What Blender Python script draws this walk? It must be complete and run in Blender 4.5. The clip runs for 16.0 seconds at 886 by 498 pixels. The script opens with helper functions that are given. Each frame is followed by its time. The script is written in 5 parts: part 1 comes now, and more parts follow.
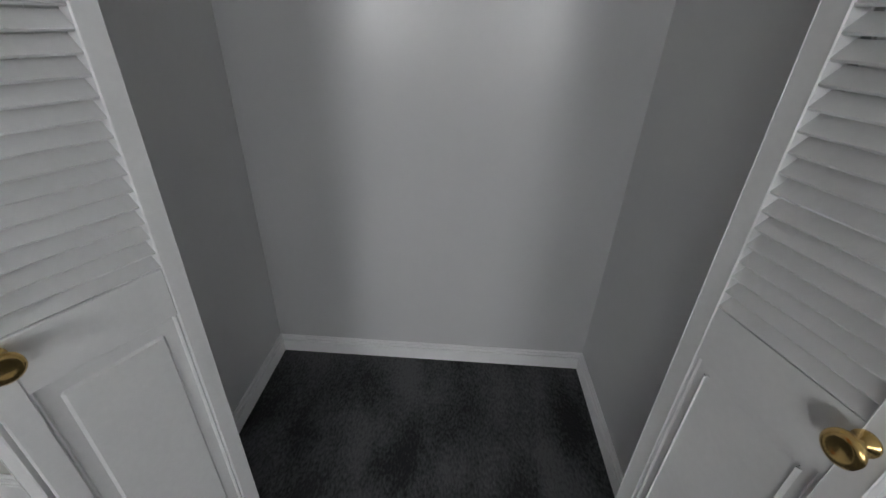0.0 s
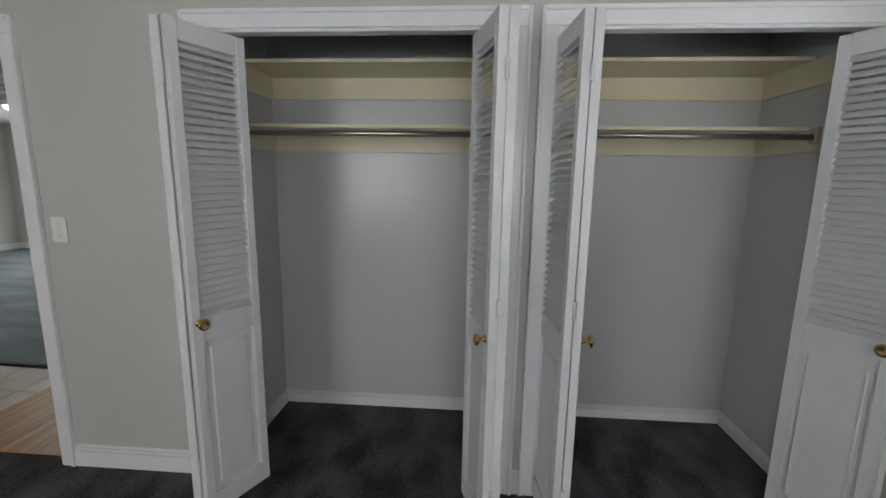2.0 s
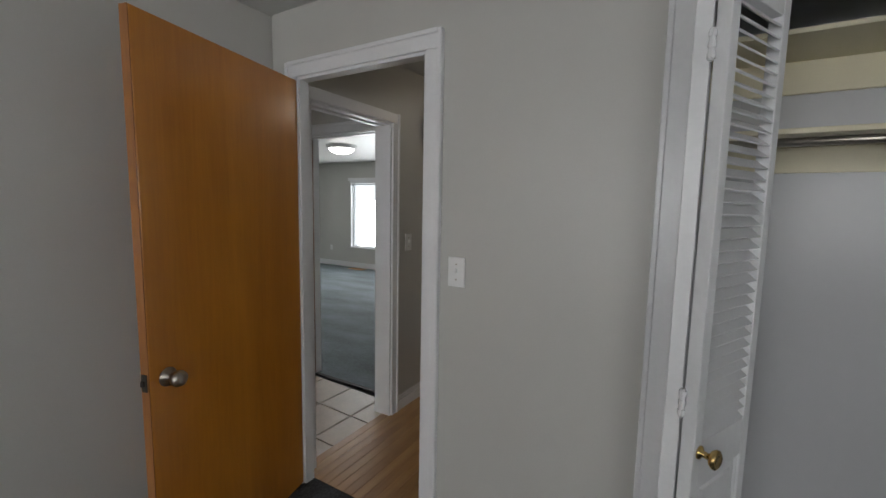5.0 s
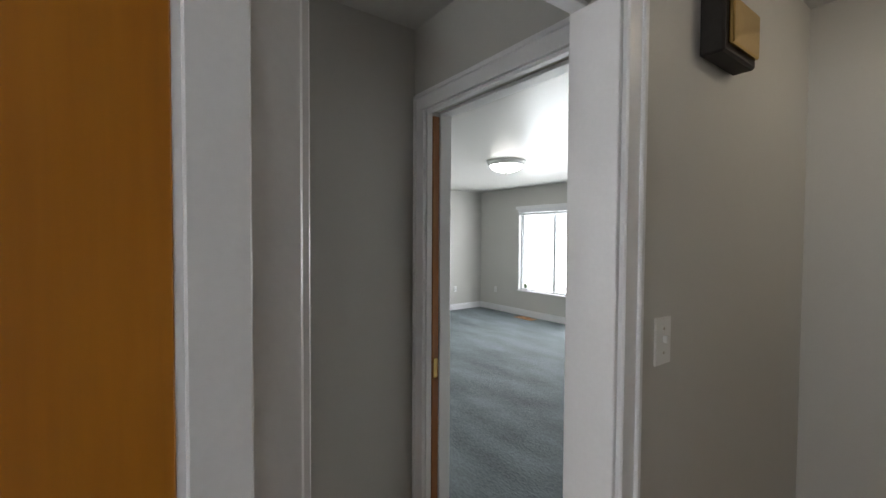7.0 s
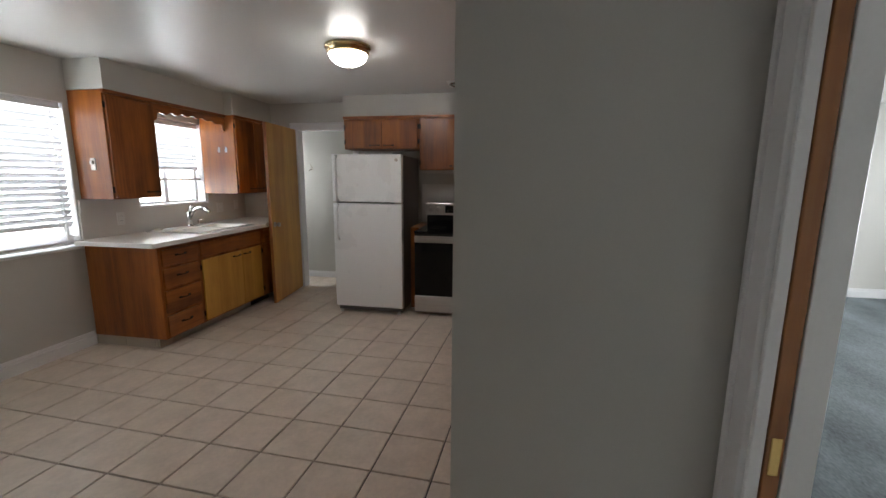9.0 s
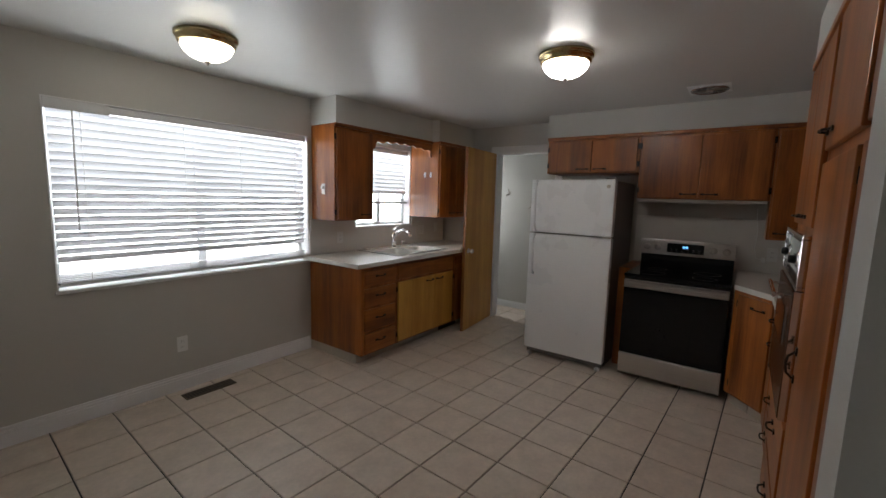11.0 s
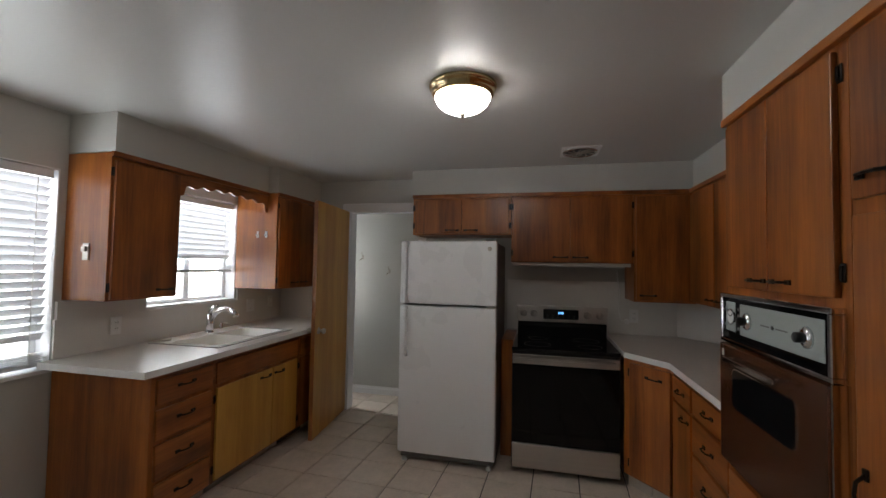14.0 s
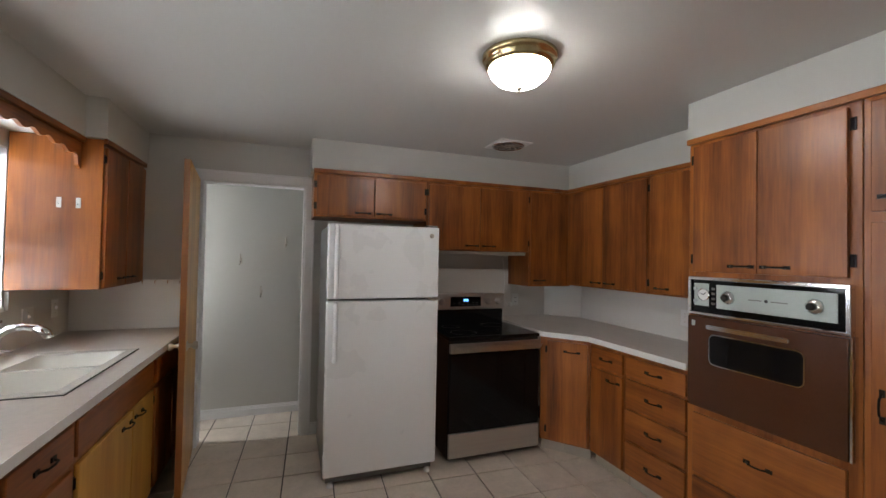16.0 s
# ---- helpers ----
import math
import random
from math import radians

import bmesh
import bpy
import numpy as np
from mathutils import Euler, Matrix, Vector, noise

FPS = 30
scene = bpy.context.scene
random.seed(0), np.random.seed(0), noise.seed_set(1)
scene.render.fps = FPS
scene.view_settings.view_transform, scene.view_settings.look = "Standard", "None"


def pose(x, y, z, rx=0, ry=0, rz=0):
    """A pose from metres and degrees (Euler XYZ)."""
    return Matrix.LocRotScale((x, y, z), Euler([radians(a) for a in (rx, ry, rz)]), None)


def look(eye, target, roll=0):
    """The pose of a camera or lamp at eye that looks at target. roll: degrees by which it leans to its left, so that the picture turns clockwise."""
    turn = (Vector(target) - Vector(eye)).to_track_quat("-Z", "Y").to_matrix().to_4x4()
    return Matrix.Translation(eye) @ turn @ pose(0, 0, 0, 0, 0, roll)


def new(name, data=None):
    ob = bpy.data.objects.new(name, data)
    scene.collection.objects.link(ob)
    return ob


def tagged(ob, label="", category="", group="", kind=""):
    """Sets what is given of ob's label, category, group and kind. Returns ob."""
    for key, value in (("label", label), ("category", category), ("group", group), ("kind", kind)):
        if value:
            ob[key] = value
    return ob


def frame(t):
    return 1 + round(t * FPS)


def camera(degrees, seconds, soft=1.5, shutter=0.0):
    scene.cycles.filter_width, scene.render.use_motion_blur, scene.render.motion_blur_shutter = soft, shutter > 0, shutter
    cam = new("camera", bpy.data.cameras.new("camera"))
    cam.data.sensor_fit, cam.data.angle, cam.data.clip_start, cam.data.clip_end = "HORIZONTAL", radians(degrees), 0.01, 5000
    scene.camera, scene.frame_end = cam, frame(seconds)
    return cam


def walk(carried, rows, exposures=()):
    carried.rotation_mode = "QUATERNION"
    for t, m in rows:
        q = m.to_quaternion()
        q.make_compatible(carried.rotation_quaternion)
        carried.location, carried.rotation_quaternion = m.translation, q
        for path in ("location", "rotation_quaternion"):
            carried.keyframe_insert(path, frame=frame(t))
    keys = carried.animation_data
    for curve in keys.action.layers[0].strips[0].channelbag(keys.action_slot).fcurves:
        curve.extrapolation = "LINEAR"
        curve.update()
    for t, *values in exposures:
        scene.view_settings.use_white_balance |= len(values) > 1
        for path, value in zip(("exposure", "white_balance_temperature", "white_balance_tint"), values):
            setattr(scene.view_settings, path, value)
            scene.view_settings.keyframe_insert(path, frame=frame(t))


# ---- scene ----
cam = camera(93.9, 16.0)
EXPOSE = [(0, -0.15), (0.5, -0.25), (1.0, -0.4), (1.5, -0.45), (2.5, -0.45), (3.5, -0.8), (4.5, -0.7), (5.2, -0.6), (7.5, 0.05), (8.0, -0.2), (9.0, 0.1), (10.0, -0.05), (12.5, -0.75), (14.0, -0.4), (15.0, 0.0), (16.0, 0.3)]
PATH = [
    (0, (0.76, 0.87, 1.333), (0.691, 2.61, 0.348), 2.1),
    (0.5, (0.827, 0.71, 1.355), (0.656, 2.497, 0.474), 1.5),
    (1, (0.967, 0.31, 1.405), (0.759, 2.192, 0.762), 0.6),
    (1.5, (1.082, 0.035, 1.456), (0.926, 1.967, 0.965), 0.9),
    (2, (1.206, -0.265, 1.485), (1.073, 1.702, 1.152), 0.9),
    (2.5, (1.221, -0.438, 1.495), (1.183, 1.545, 1.237), 0.9),
    (3, (1.176, -0.561, 1.489), (1.235, 1.426, 1.268), 0.8),
    (3.5, (1.109, -0.58, 1.481), (1.213, 1.407, 1.28), 0.8),
    (4, (0.923, -0.465, 1.48), (0.783, 1.515, 1.233), 0.8),
    (4.5, (0.534, -0.163, 1.497), (-0.104, 1.715, 1.242), 1),
    (5, (0.058, 0.114, 1.486), (-0.952, 1.826, 1.273), 1.1),
    (5.2, (-0.105, 0.237, 1.511), (-1.187, 1.91, 1.341), 1.3),
    (7.3, (-1.275, 1.628, 1.45), (-2.973, 2.68, 1.356), 0.3),
    (7.5, (-1.345, 1.694, 1.441), (-3.099, 2.645, 1.31), 0.3),
    (8, (-1.475, 1.812, 1.469), (-3.379, 2.382, 1.243), 0.35),
    (8.5, (-1.632, 1.919, 1.554), (-3.605, 2.069, 1.259), 0.9),
    (9, (-1.727, 1.975, 1.477), (-3.666, 1.627, 1.139), 0.4),
    (9.5, (-1.854, 1.91, 1.499), (-3.67, 1.187, 1.075), 0.7),
    (10, (-1.981, 1.779, 1.499), (-3.743, 0.896, 1.159), 0.8),
    (12.3, (-2.325, 1.681, 1.579), (-3.731, 0.272, 1.385), 0.8),
    (12.5, (-2.345, 1.666, 1.573), (-3.778, 0.276, 1.451), 0.9),
    (13, (-2.447, 1.529, 1.595), (-4.009, 0.28, 1.601), 0.9),
    (13.5, (-2.599, 1.341, 1.55), (-4.383, 0.44, 1.616), 0.9),
    (14, (-2.769, 1.114, 1.528), (-4.713, 0.651, 1.605), 1),
    (14.5, (-2.905, 0.829, 1.543), (-4.898, 0.701, 1.643), 1),
    (15, (-2.952, 0.476, 1.556), (-4.936, 0.689, 1.691), 1),
    (15.5, (-3.047, 0.144, 1.512), (-4.987, 0.625, 1.597), 0.9),
    (16, (-3.128, -0.192, 1.51), (-5.005, 0.496, 1.548), 1.1),
]
walk(cam, [(t, look(eye, target, roll)) for t, eye, target, roll in PATH],
     exposures=EXPOSE)

# ---- world and lights ----
world = bpy.data.worlds.new("sky")
scene.world = world
world.use_nodes = True
wn = world.node_tree.nodes
sky = wn.new("ShaderNodeTexSky")
sky.sky_type, sky.sun_disc = "NISHITA", False
sky.sun_elevation, sky.sun_rotation = radians(50), radians(200)
world.node_tree.links.new(sky.outputs[0], wn["Background"].inputs[0])
wn["Background"].inputs[1].default_value = 0.12
sun = new("sun", bpy.data.lights.new("sun", "SUN"))
sun.data.energy, sun.data.angle, sun.data.color = 1.2, radians(12), (1, 0.97, 0.92)
sun.matrix_world = look((0, 0, 10), (1.5, 6, 0))


def window_light(name, at, to, w, h, power, color=(0.93, 0.97, 1.0)):
    lamp = new(name, bpy.data.lights.new(name, "AREA"))
    lamp.data.shape, lamp.data.size, lamp.data.size_y = "RECTANGLE", w, h
    lamp.data.energy, lamp.data.color = power, color
    lamp.matrix_world = look(at, to)
    return lamp


window_light("sky_kitchen", (-3.71, -1.82, 1.46), (-3.71, 0, 1.3), 1.8, 1.15, 58)
window_light("sky_sink", (-5.66, -1.80, 1.6), (-5.66, 0, 1.3), 0.85, 0.85, 26)
window_light("sky_bedroom_east", (2.985, 0.24, 1.6), (0, 0.24, 1.2), 2.2, 0.88, 34, (0.97, 0.985, 1.0))
window_light("sky_bedroom_south", (-0.5, -2.705, 1.6), (-0.5, 0, 1.2), 1.15, 0.88, 40, (0.97, 0.985, 1.0))
# fill light for the closets, shining through an added opening
window_light("sky_bedroom_south_fill", (1.95, -2.705, 1.6), (1.95, 0, 1.2), 1.25, 0.88, 34, (0.97, 0.985, 1.0))
window_light("sky_living", (-5.3, 7.385, 1.2), (-5.3, 0, 0.8), 2.5, 1.45, 130)
# fill for the back passage, behind an added window
window_light("sky_passage_fill", (-7.16, -1.80, 1.5), (-7.38, -0.2, 1.0), 0.36, 0.9, 13)


# ---- materials ----
def material(name, color, rough=0.5, metal=0.0, vary=0.06, scale=4.0, grain=60.0, bump=0.05, coat=0.0, stretch=(1, 1, 1), tint=None, sharp=0.16):
    """Base colour with broad and fine variation, slight relief and uneven gloss."""
    m = bpy.data.materials.new(name)
    m.use_nodes = True
    n, l = m.node_tree.nodes, m.node_tree.links
    b = n["Principled BSDF"]
    b.inputs["Metallic"].default_value = metal
    b.inputs["Coat Weight"].default_value = coat
    b.inputs["Coat Roughness"].default_value = 0.15
    tc, mp = n.new("ShaderNodeTexCoord"), n.new("ShaderNodeMapping")
    info, add = n.new("ShaderNodeObjectInfo"), n.new("ShaderNodeVectorMath")
    sc = n.new("ShaderNodeVectorMath")
    sc.operation = "SCALE"
    sc.inputs[0].default_value = (7.3, 3.1, 5.7)
    l.new(info.outputs["Random"], sc.inputs["Scale"])
    mp.inputs["Scale"].default_value = stretch
    l.new(tc.outputs["Object"], mp.inputs["Vector"])
    l.new(mp.outputs[0], add.inputs[0])
    l.new(sc.outputs[0], add.inputs[1])
    big, fine = n.new("ShaderNodeTexNoise"), n.new("ShaderNodeTexNoise")
    for t, s, d in ((big, scale, 3), (fine, grain, 4)):
        t.inputs["Scale"].default_value, t.inputs["Detail"].default_value = s, d
        l.new(add.outputs[0], t.inputs["Vector"])
    mixf = n.new("ShaderNodeMath")
    mixf.operation = "MULTIPLY_ADD"
    mixf.inputs[1].default_value = 0.4
    l.new(fine.outputs["Fac"], mixf.inputs[0])
    half = n.new("ShaderNodeMath")
    half.operation = "MULTIPLY"
    half.inputs[1].default_value = 0.6
    l.new(big.outputs["Fac"], half.inputs[0])
    l.new(half.outputs[0], mixf.inputs[2])
    ramp = n.new("ShaderNodeValToRGB")
    c2 = tint or tuple(min(1, c * (1 + vary)) for c in color)
    c1 = tuple(c * (1 - vary) for c in color) if not tint else color
    ramp.color_ramp.elements[0].position, ramp.color_ramp.elements[1].position = 0.5 - sharp, 0.5 + sharp
    ramp.color_ramp.elements[0].color, ramp.color_ramp.elements[1].color = (*c1, 1), (*c2, 1)
    l.new(mixf.outputs[0], ramp.inputs[0])
    l.new(ramp.outputs[0], b.inputs["Base Color"])
    r = n.new("ShaderNodeMapRange")
    r.inputs["To Min"].default_value, r.inputs["To Max"].default_value = rough * 0.88, min(1, rough * 1.12)
    l.new(big.outputs["Fac"], r.inputs[0])
    l.new(r.outputs[0], b.inputs["Roughness"])
    if bump:
        bp = n.new("ShaderNodeBump")
        bp.inputs["Strength"].default_value, bp.inputs["Distance"].default_value = bump, 0.01
        l.new(fine.outputs["Fac"], bp.inputs["Height"])
        l.new(bp.outputs[0], b.inputs["Normal"])
    return m


def wood(name, dark, light, rough=0.35, axis="z", coat=0.3, worn=None):
    """Boards edge to edge: grain along one axis, a tone for each board, stains and rubbed places."""
    m = bpy.data.materials.new(name)
    m.use_nodes = True
    n, l = m.node_tree.nodes, m.node_tree.links
    b = n["Principled BSDF"]
    b.inputs["Roughness"].default_value = rough
    b.inputs["Coat Weight"].default_value, b.inputs["Coat Roughness"].default_value = coat, 0.22
    tc, info = n.new("ShaderNodeTexCoord"), n.new("ShaderNodeObjectInfo")
    sc, add = n.new("ShaderNodeVectorMath"), n.new("ShaderNodeVectorMath")
    sc.operation = "SCALE"
    sc.inputs[0].default_value = (9.1, 4.7, 6.3)
    l.new(info.outputs["Random"], sc.inputs["Scale"])
    l.new(tc.outputs["Object"], add.inputs[0])
    l.new(sc.outputs[0], add.inputs[1])

    def noise_at(stretch, scale, detail, warp=0.0):
        mp, t = n.new("ShaderNodeMapping"), n.new("ShaderNodeTexNoise")
        mp.inputs["Scale"].default_value = stretch
        l.new(add.outputs[0], mp.inputs["Vector"])
        l.new(mp.outputs[0], t.inputs["Vector"])
        t.inputs["Scale"].default_value, t.inputs["Detail"].default_value, t.inputs["Distortion"].default_value = scale, detail, warp
        return t.outputs["Fac"]

    s = {"z": (1, 1, 0.06), "x": (0.06, 1, 1), "y": (1, 0.06, 1)}[axis]
    s2 = {"z": (1, 1, 0.02), "x": (0.02, 1, 1), "y": (1, 0.02, 1)}[axis]
    grain, fig, boards, stain = noise_at(s, 90, 5, 0.3), noise_at(s, 14, 3, 1.2), noise_at(s2, 9, 0), noise_at((1, 1, 0.5), 5, 3)

    def mix(a, f, c):
        t = n.new("ShaderNodeMath")
        t.operation = "MULTIPLY_ADD"
        t.inputs[1].default_value = f
        l.new(a, t.inputs[0])
        if isinstance(c, float):
            t.inputs[2].default_value = c
        else:
            l.new(c, t.inputs[2])
        return t.outputs[0]

    total = mix(grain, 0.22, mix(fig, 0.3, mix(boards, 0.34, mix(stain, 0.3, -0.08))))
    ramp = n.new("ShaderNodeValToRGB")
    ramp.color_ramp.elements[0].position, ramp.color_ramp.elements[1].position = 0.33, 0.68
    ramp.color_ramp.elements[0].color, ramp.color_ramp.elements[1].color = (*dark, 1), (*light, 1)
    l.new(total, ramp.inputs[0])
    l.new(ramp.outputs[0], b.inputs["Base Color"])
    bp = n.new("ShaderNodeBump")
    bp.inputs["Strength"].default_value, bp.inputs["Distance"].default_value = 0.05, 0.004
    l.new(grain, bp.inputs["Height"])
    l.new(bp.outputs[0], b.inputs["Normal"])
    return m


def glow(name, color, strength):
    m = bpy.data.materials.new(name)
    m.use_nodes = True
    b = m.node_tree.nodes["Principled BSDF"]
    b.inputs["Base Color"].default_value = (*color, 1)
    b.inputs["Emission Color"].default_value = (*color, 1)
    b.inputs["Emission Strength"].default_value = strength
    b.inputs["Roughness"].default_value = 0.3
    return m


PAINT = material("greige_wall_paint", (0.54, 0.53, 0.50), 0.42, vary=0.025, scale=1.5, grain=180, bump=0.03)
CLOSET_PAINT = material("closet_wall_paint", (0.56, 0.56, 0.57), 0.29, vary=0.012, scale=2.5, grain=40, bump=0.0)
CREAM = material("old_cream_paint", (0.74, 0.68, 0.50), 0.4, vary=0.03, scale=3, grain=120, bump=0.03)
CEIL = material("ceiling_paint", (0.58, 0.575, 0.555), 0.36, vary=0.02, scale=1.2, grain=220, bump=0.04)
TRIM = material("white_trim_paint", (0.80, 0.80, 0.81), 0.3, vary=0.03, scale=6, grain=90, bump=0.02)
LOUVER = material("white_louver_paint", (0.70, 0.70, 0.705), 0.36, vary=0.04, scale=7, grain=80, bump=0.03)
CARPET = material("charcoal_carpet", (0.016, 0.017, 0.019), 0.95, scale=6, grain=130, bump=1.0, tint=(0.105, 0.108, 0.114), sharp=0.10, stretch=(1, 0.5, 1))
CARPET2 = material("blue_grey_carpet", (0.06, 0.075, 0.082), 0.95, scale=3.0, grain=90, bump=1.0, tint=(0.20, 0.233, 0.248), stretch=(0.45, 1, 1), sharp=0.16)
TILE = material("cream_floor_tile", (0.62, 0.53, 0.45), 0.33, vary=0.10, scale=8, grain=40, bump=0.04)
GROUT = material("dark_grout", (0.06, 0.056, 0.052), 0.9, vary=0.2, grain=200, bump=0.2)
WHITE_GROUT = material("toe_tile", (0.50, 0.45, 0.39), 0.4, vary=0.08, scale=9)
CAB = wood("orange_brown_cabinet_wood", (0.115, 0.027, 0.004), (0.47, 0.150, 0.026), coat=0.15)
CAB_H = wood("orange_brown_cabinet_wood_across", (0.125, 0.030, 0.005), (0.45, 0.145, 0.026), axis="x", coat=0.15)
BIRCH = wood("pale_birch_door", (0.44, 0.20, 0.030), (0.68, 0.37, 0.075), rough=0.45, coat=0.08)
AMBER = wood("amber_varnished_door", (0.44, 0.15, 0.011), (0.62, 0.24, 0.024), rough=0.3, coat=0.5)
EDGE = wood("varnished_door_edge", (0.24, 0.08, 0.018), (0.42, 0.17, 0.045))
OAK = wood("hall_oak_floor", (0.34, 0.17, 0.06), (0.58, 0.34, 0.14), axis="y", rough=0.3)
IRON = material("black_iron", (0.018, 0.014, 0.012), 0.45, metal=0.6, vary=0.2, grain=90)
BRASS = material("polished_brass", (0.72, 0.50, 0.20), 0.22, metal=1.0, vary=0.1)
AGED = material("aged_brass", (0.62, 0.50, 0.28), 0.2, metal=1.0, vary=0.15)
CHROME = material("chrome", (0.75, 0.76, 0.78), 0.12, metal=1.0, vary=0.03, bump=0)
STEEL = material("brushed_steel", (0.56, 0.54, 0.52), 0.3, metal=1.0, vary=0.05, grain=70, stretch=(1, 0.05, 14), bump=0.02)
NICKEL = material("dull_nickel", (0.50, 0.46, 0.40), 0.3, metal=1.0, vary=0.1)
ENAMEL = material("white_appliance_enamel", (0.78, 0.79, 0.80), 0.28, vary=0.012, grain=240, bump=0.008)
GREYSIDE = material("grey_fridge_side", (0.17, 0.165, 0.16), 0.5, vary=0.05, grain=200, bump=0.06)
BLACK = material("black_glass_enamel", (0.006, 0.006, 0.007), 0.06, vary=0.1, bump=0)
BLACK.node_tree.nodes["Principled BSDF"].inputs["Specular IOR Level"].default_value = 0.25
BLACKM = material("black_enamel", (0.012, 0.012, 0.013), 0.3, vary=0.1)
LAMINATE = material("speckled_laminate", (0.60, 0.56, 0.52), 0.32, vary=0.07, scale=40, grain=300, bump=0.01)
LAMEDGE = material("white_laminate_edge", (0.76, 0.75, 0.73), 0.35, vary=0.04)
SPLASH = material("white_backsplash_panel", (0.70, 0.68, 0.65), 0.3, vary=0.02, scale=2, grain=150, bump=0.01)
PORCELAIN = material("white_porcelain", (0.80, 0.79, 0.74), 0.15, vary=0.02, bump=0)
PLASTIC = material("white_plastic", (0.80, 0.80, 0.79), 0.35, vary=0.02, bump=0)
SLAT = material("white_blind_slat", (0.74, 0.75, 0.77), 0.4, vary=0.03, grain=50)
BROWN = material("brown_oven_enamel", (0.070, 0.022, 0.008), 0.25, vary=0.10, scale=2.2, grain=90, bump=0.004, coat=0.2)
PANEL = material("silver_green_panel", (0.42, 0.47, 0.45), 0.35, metal=0.2, vary=0.04)
DARKMETAL = material("dark_vent", (0.035, 0.03, 0.027), 0.6, metal=0.4, vary=0.2)
BRONZE = material("bronze_register", (0.10, 0.075, 0.05), 0.45, metal=0.7, vary=0.2)
VINYL = material("white_vinyl_frame", (0.82, 0.83, 0.84), 0.35, vary=0.02, bump=0)
DOME = glow("lit_lamp_glass", (1.0, 0.955, 0.90), 32.0)
DOME2 = glow("dim_lit_lamp_glass", (1.0, 0.92, 0.74), 12.0)
# glow of the unseen lamp added to warm the hall
DOME4 = glow("unseen_hall_lamp_glass", (1.0, 0.88, 0.72), 18.0)
DOME3 = glow("living_lamp_glass", (1.0, 0.98, 0.93), 16.0)
BLUE = glow("blue_clock_digits", (0.15, 0.45, 1.0), 4.0)
DAY = glow("bright_daylight", (0.93, 0.97, 1.0), 1.7)
LEAF = material("sunlit_leaves", (0.20, 0.34, 0.10), 0.6, vary=0.4, scale=20)
GLASS = bpy.data.materials.new("window_glass")
GLASS.use_nodes = True
_g = GLASS.node_tree.nodes["Principled BSDF"]
_g.inputs["Transmission Weight"].default_value, _g.inputs["Roughness"].default_value, _g.inputs["IOR"].default_value = 1.0, 0.0, 1.45


# ---- builders ----
def thing(name, label, category, at=(0, 0, 0), rz=0, group="", kind=""):
    return tagged(at_pose(new(name), pose(*at, 0, 0, rz)), label, category, group, kind)


def at_pose(ob, m):
    ob.matrix_basis = m
    return ob


def root_of(ob):
    while ob.parent:
        ob = ob.parent
    return ob


def part(name, bm, mat, parent, label="", bev=0.0, smooth=False, local=False, seg=1):
    """One mesh under a thing or part; bm in world metres, or in the thing's own with local."""
    if bev:
        bmesh.ops.bevel(bm, geom=bm.edges[:], offset=bev, segments=seg, affect="EDGES", profile=0.6)
    if not local and parent is not None:
        bm.transform(root_of(parent).matrix_basis.inverted())
    me = bpy.data.meshes.new(name)
    bm.normal_update()
    bm.to_mesh(me)
    bm.free()
    if smooth:
        for f in me.polygons:
            f.use_smooth = True
    me.materials.append(mat)
    ob = new(name, me)
    ob.parent = parent
    if label:
        ob["label"] = label
    return ob


def solid(name, bm, mat, label="", category="", kind="", group="", bev=0.0, smooth=False):
    return tagged(part(name, bm, mat, None, "", bev, smooth), label, category, group, kind)


def box(x0, y0, z0, x1, y1, z1, bm=None):
    bm = bm or bmesh.new()
    m = Matrix.Translation(((x0 + x1) / 2, (y0 + y1) / 2, (z0 + z1) / 2)) @ Matrix.Diagonal((abs(x1 - x0), abs(y1 - y0), abs(z1 - z0), 1))
    bmesh.ops.create_cube(bm, size=1, matrix=m)
    return bm


def tube(points, r, bm=None, n=10, r2=None):
    """A round bar through the points."""
    bm = bm or bmesh.new()
    rings = []
    pts = [Vector(p) for p in points]
    for i, p in enumerate(pts):
        d = (pts[min(i + 1, len(pts) - 1)] - pts[max(i - 1, 0)]).normalized()
        a = d.orthogonal().normalized() if not rings else None
        if a is None:
            a = (ref - d * ref.dot(d)).normalized()
        ref = a
        b = d.cross(a)
        rr = r if r2 is None else r + (r2 - r) * i / (len(pts) - 1)
        rings.append([bm.verts.new(p + (a * math.cos(k * math.tau / n) + b * math.sin(k * math.tau / n)) * rr) for k in range(n)])
    for u, v in zip(rings, rings[1:]):
        for k in range(n):
            bm.faces.new((u[k], u[(k + 1) % n], v[(k + 1) % n], v[k]))
    bm.faces.new(rings[0][::-1])
    bm.faces.new(rings[-1])
    return bm


def lathe(profile, m=Matrix(), bm=None, n=28):
    """Rows of (radius, height) turned about z, then moved by m."""
    bm = bm or bmesh.new()
    rings = []
    for r, h in profile:
        if r < 1e-5:
            rings.append([bm.verts.new(m @ Vector((0, 0, h)))])
        else:
            rings.append([bm.verts.new(m @ Vector((r * math.cos(k * math.tau / n), r * math.sin(k * math.tau / n), h))) for k in range(n)])
    for u, v in zip(rings, rings[1:]):
        for k in range(n):
            a = [u[k % len(u)], u[(k + 1) % len(u)], v[(k + 1) % len(v)], v[k % len(v)]]
            a = list(dict.fromkeys(a))
            if len(a) > 2:
                bm.faces.new(a)
    bmesh.ops.recalc_face_normals(bm, faces=bm.faces[:])
    return bm


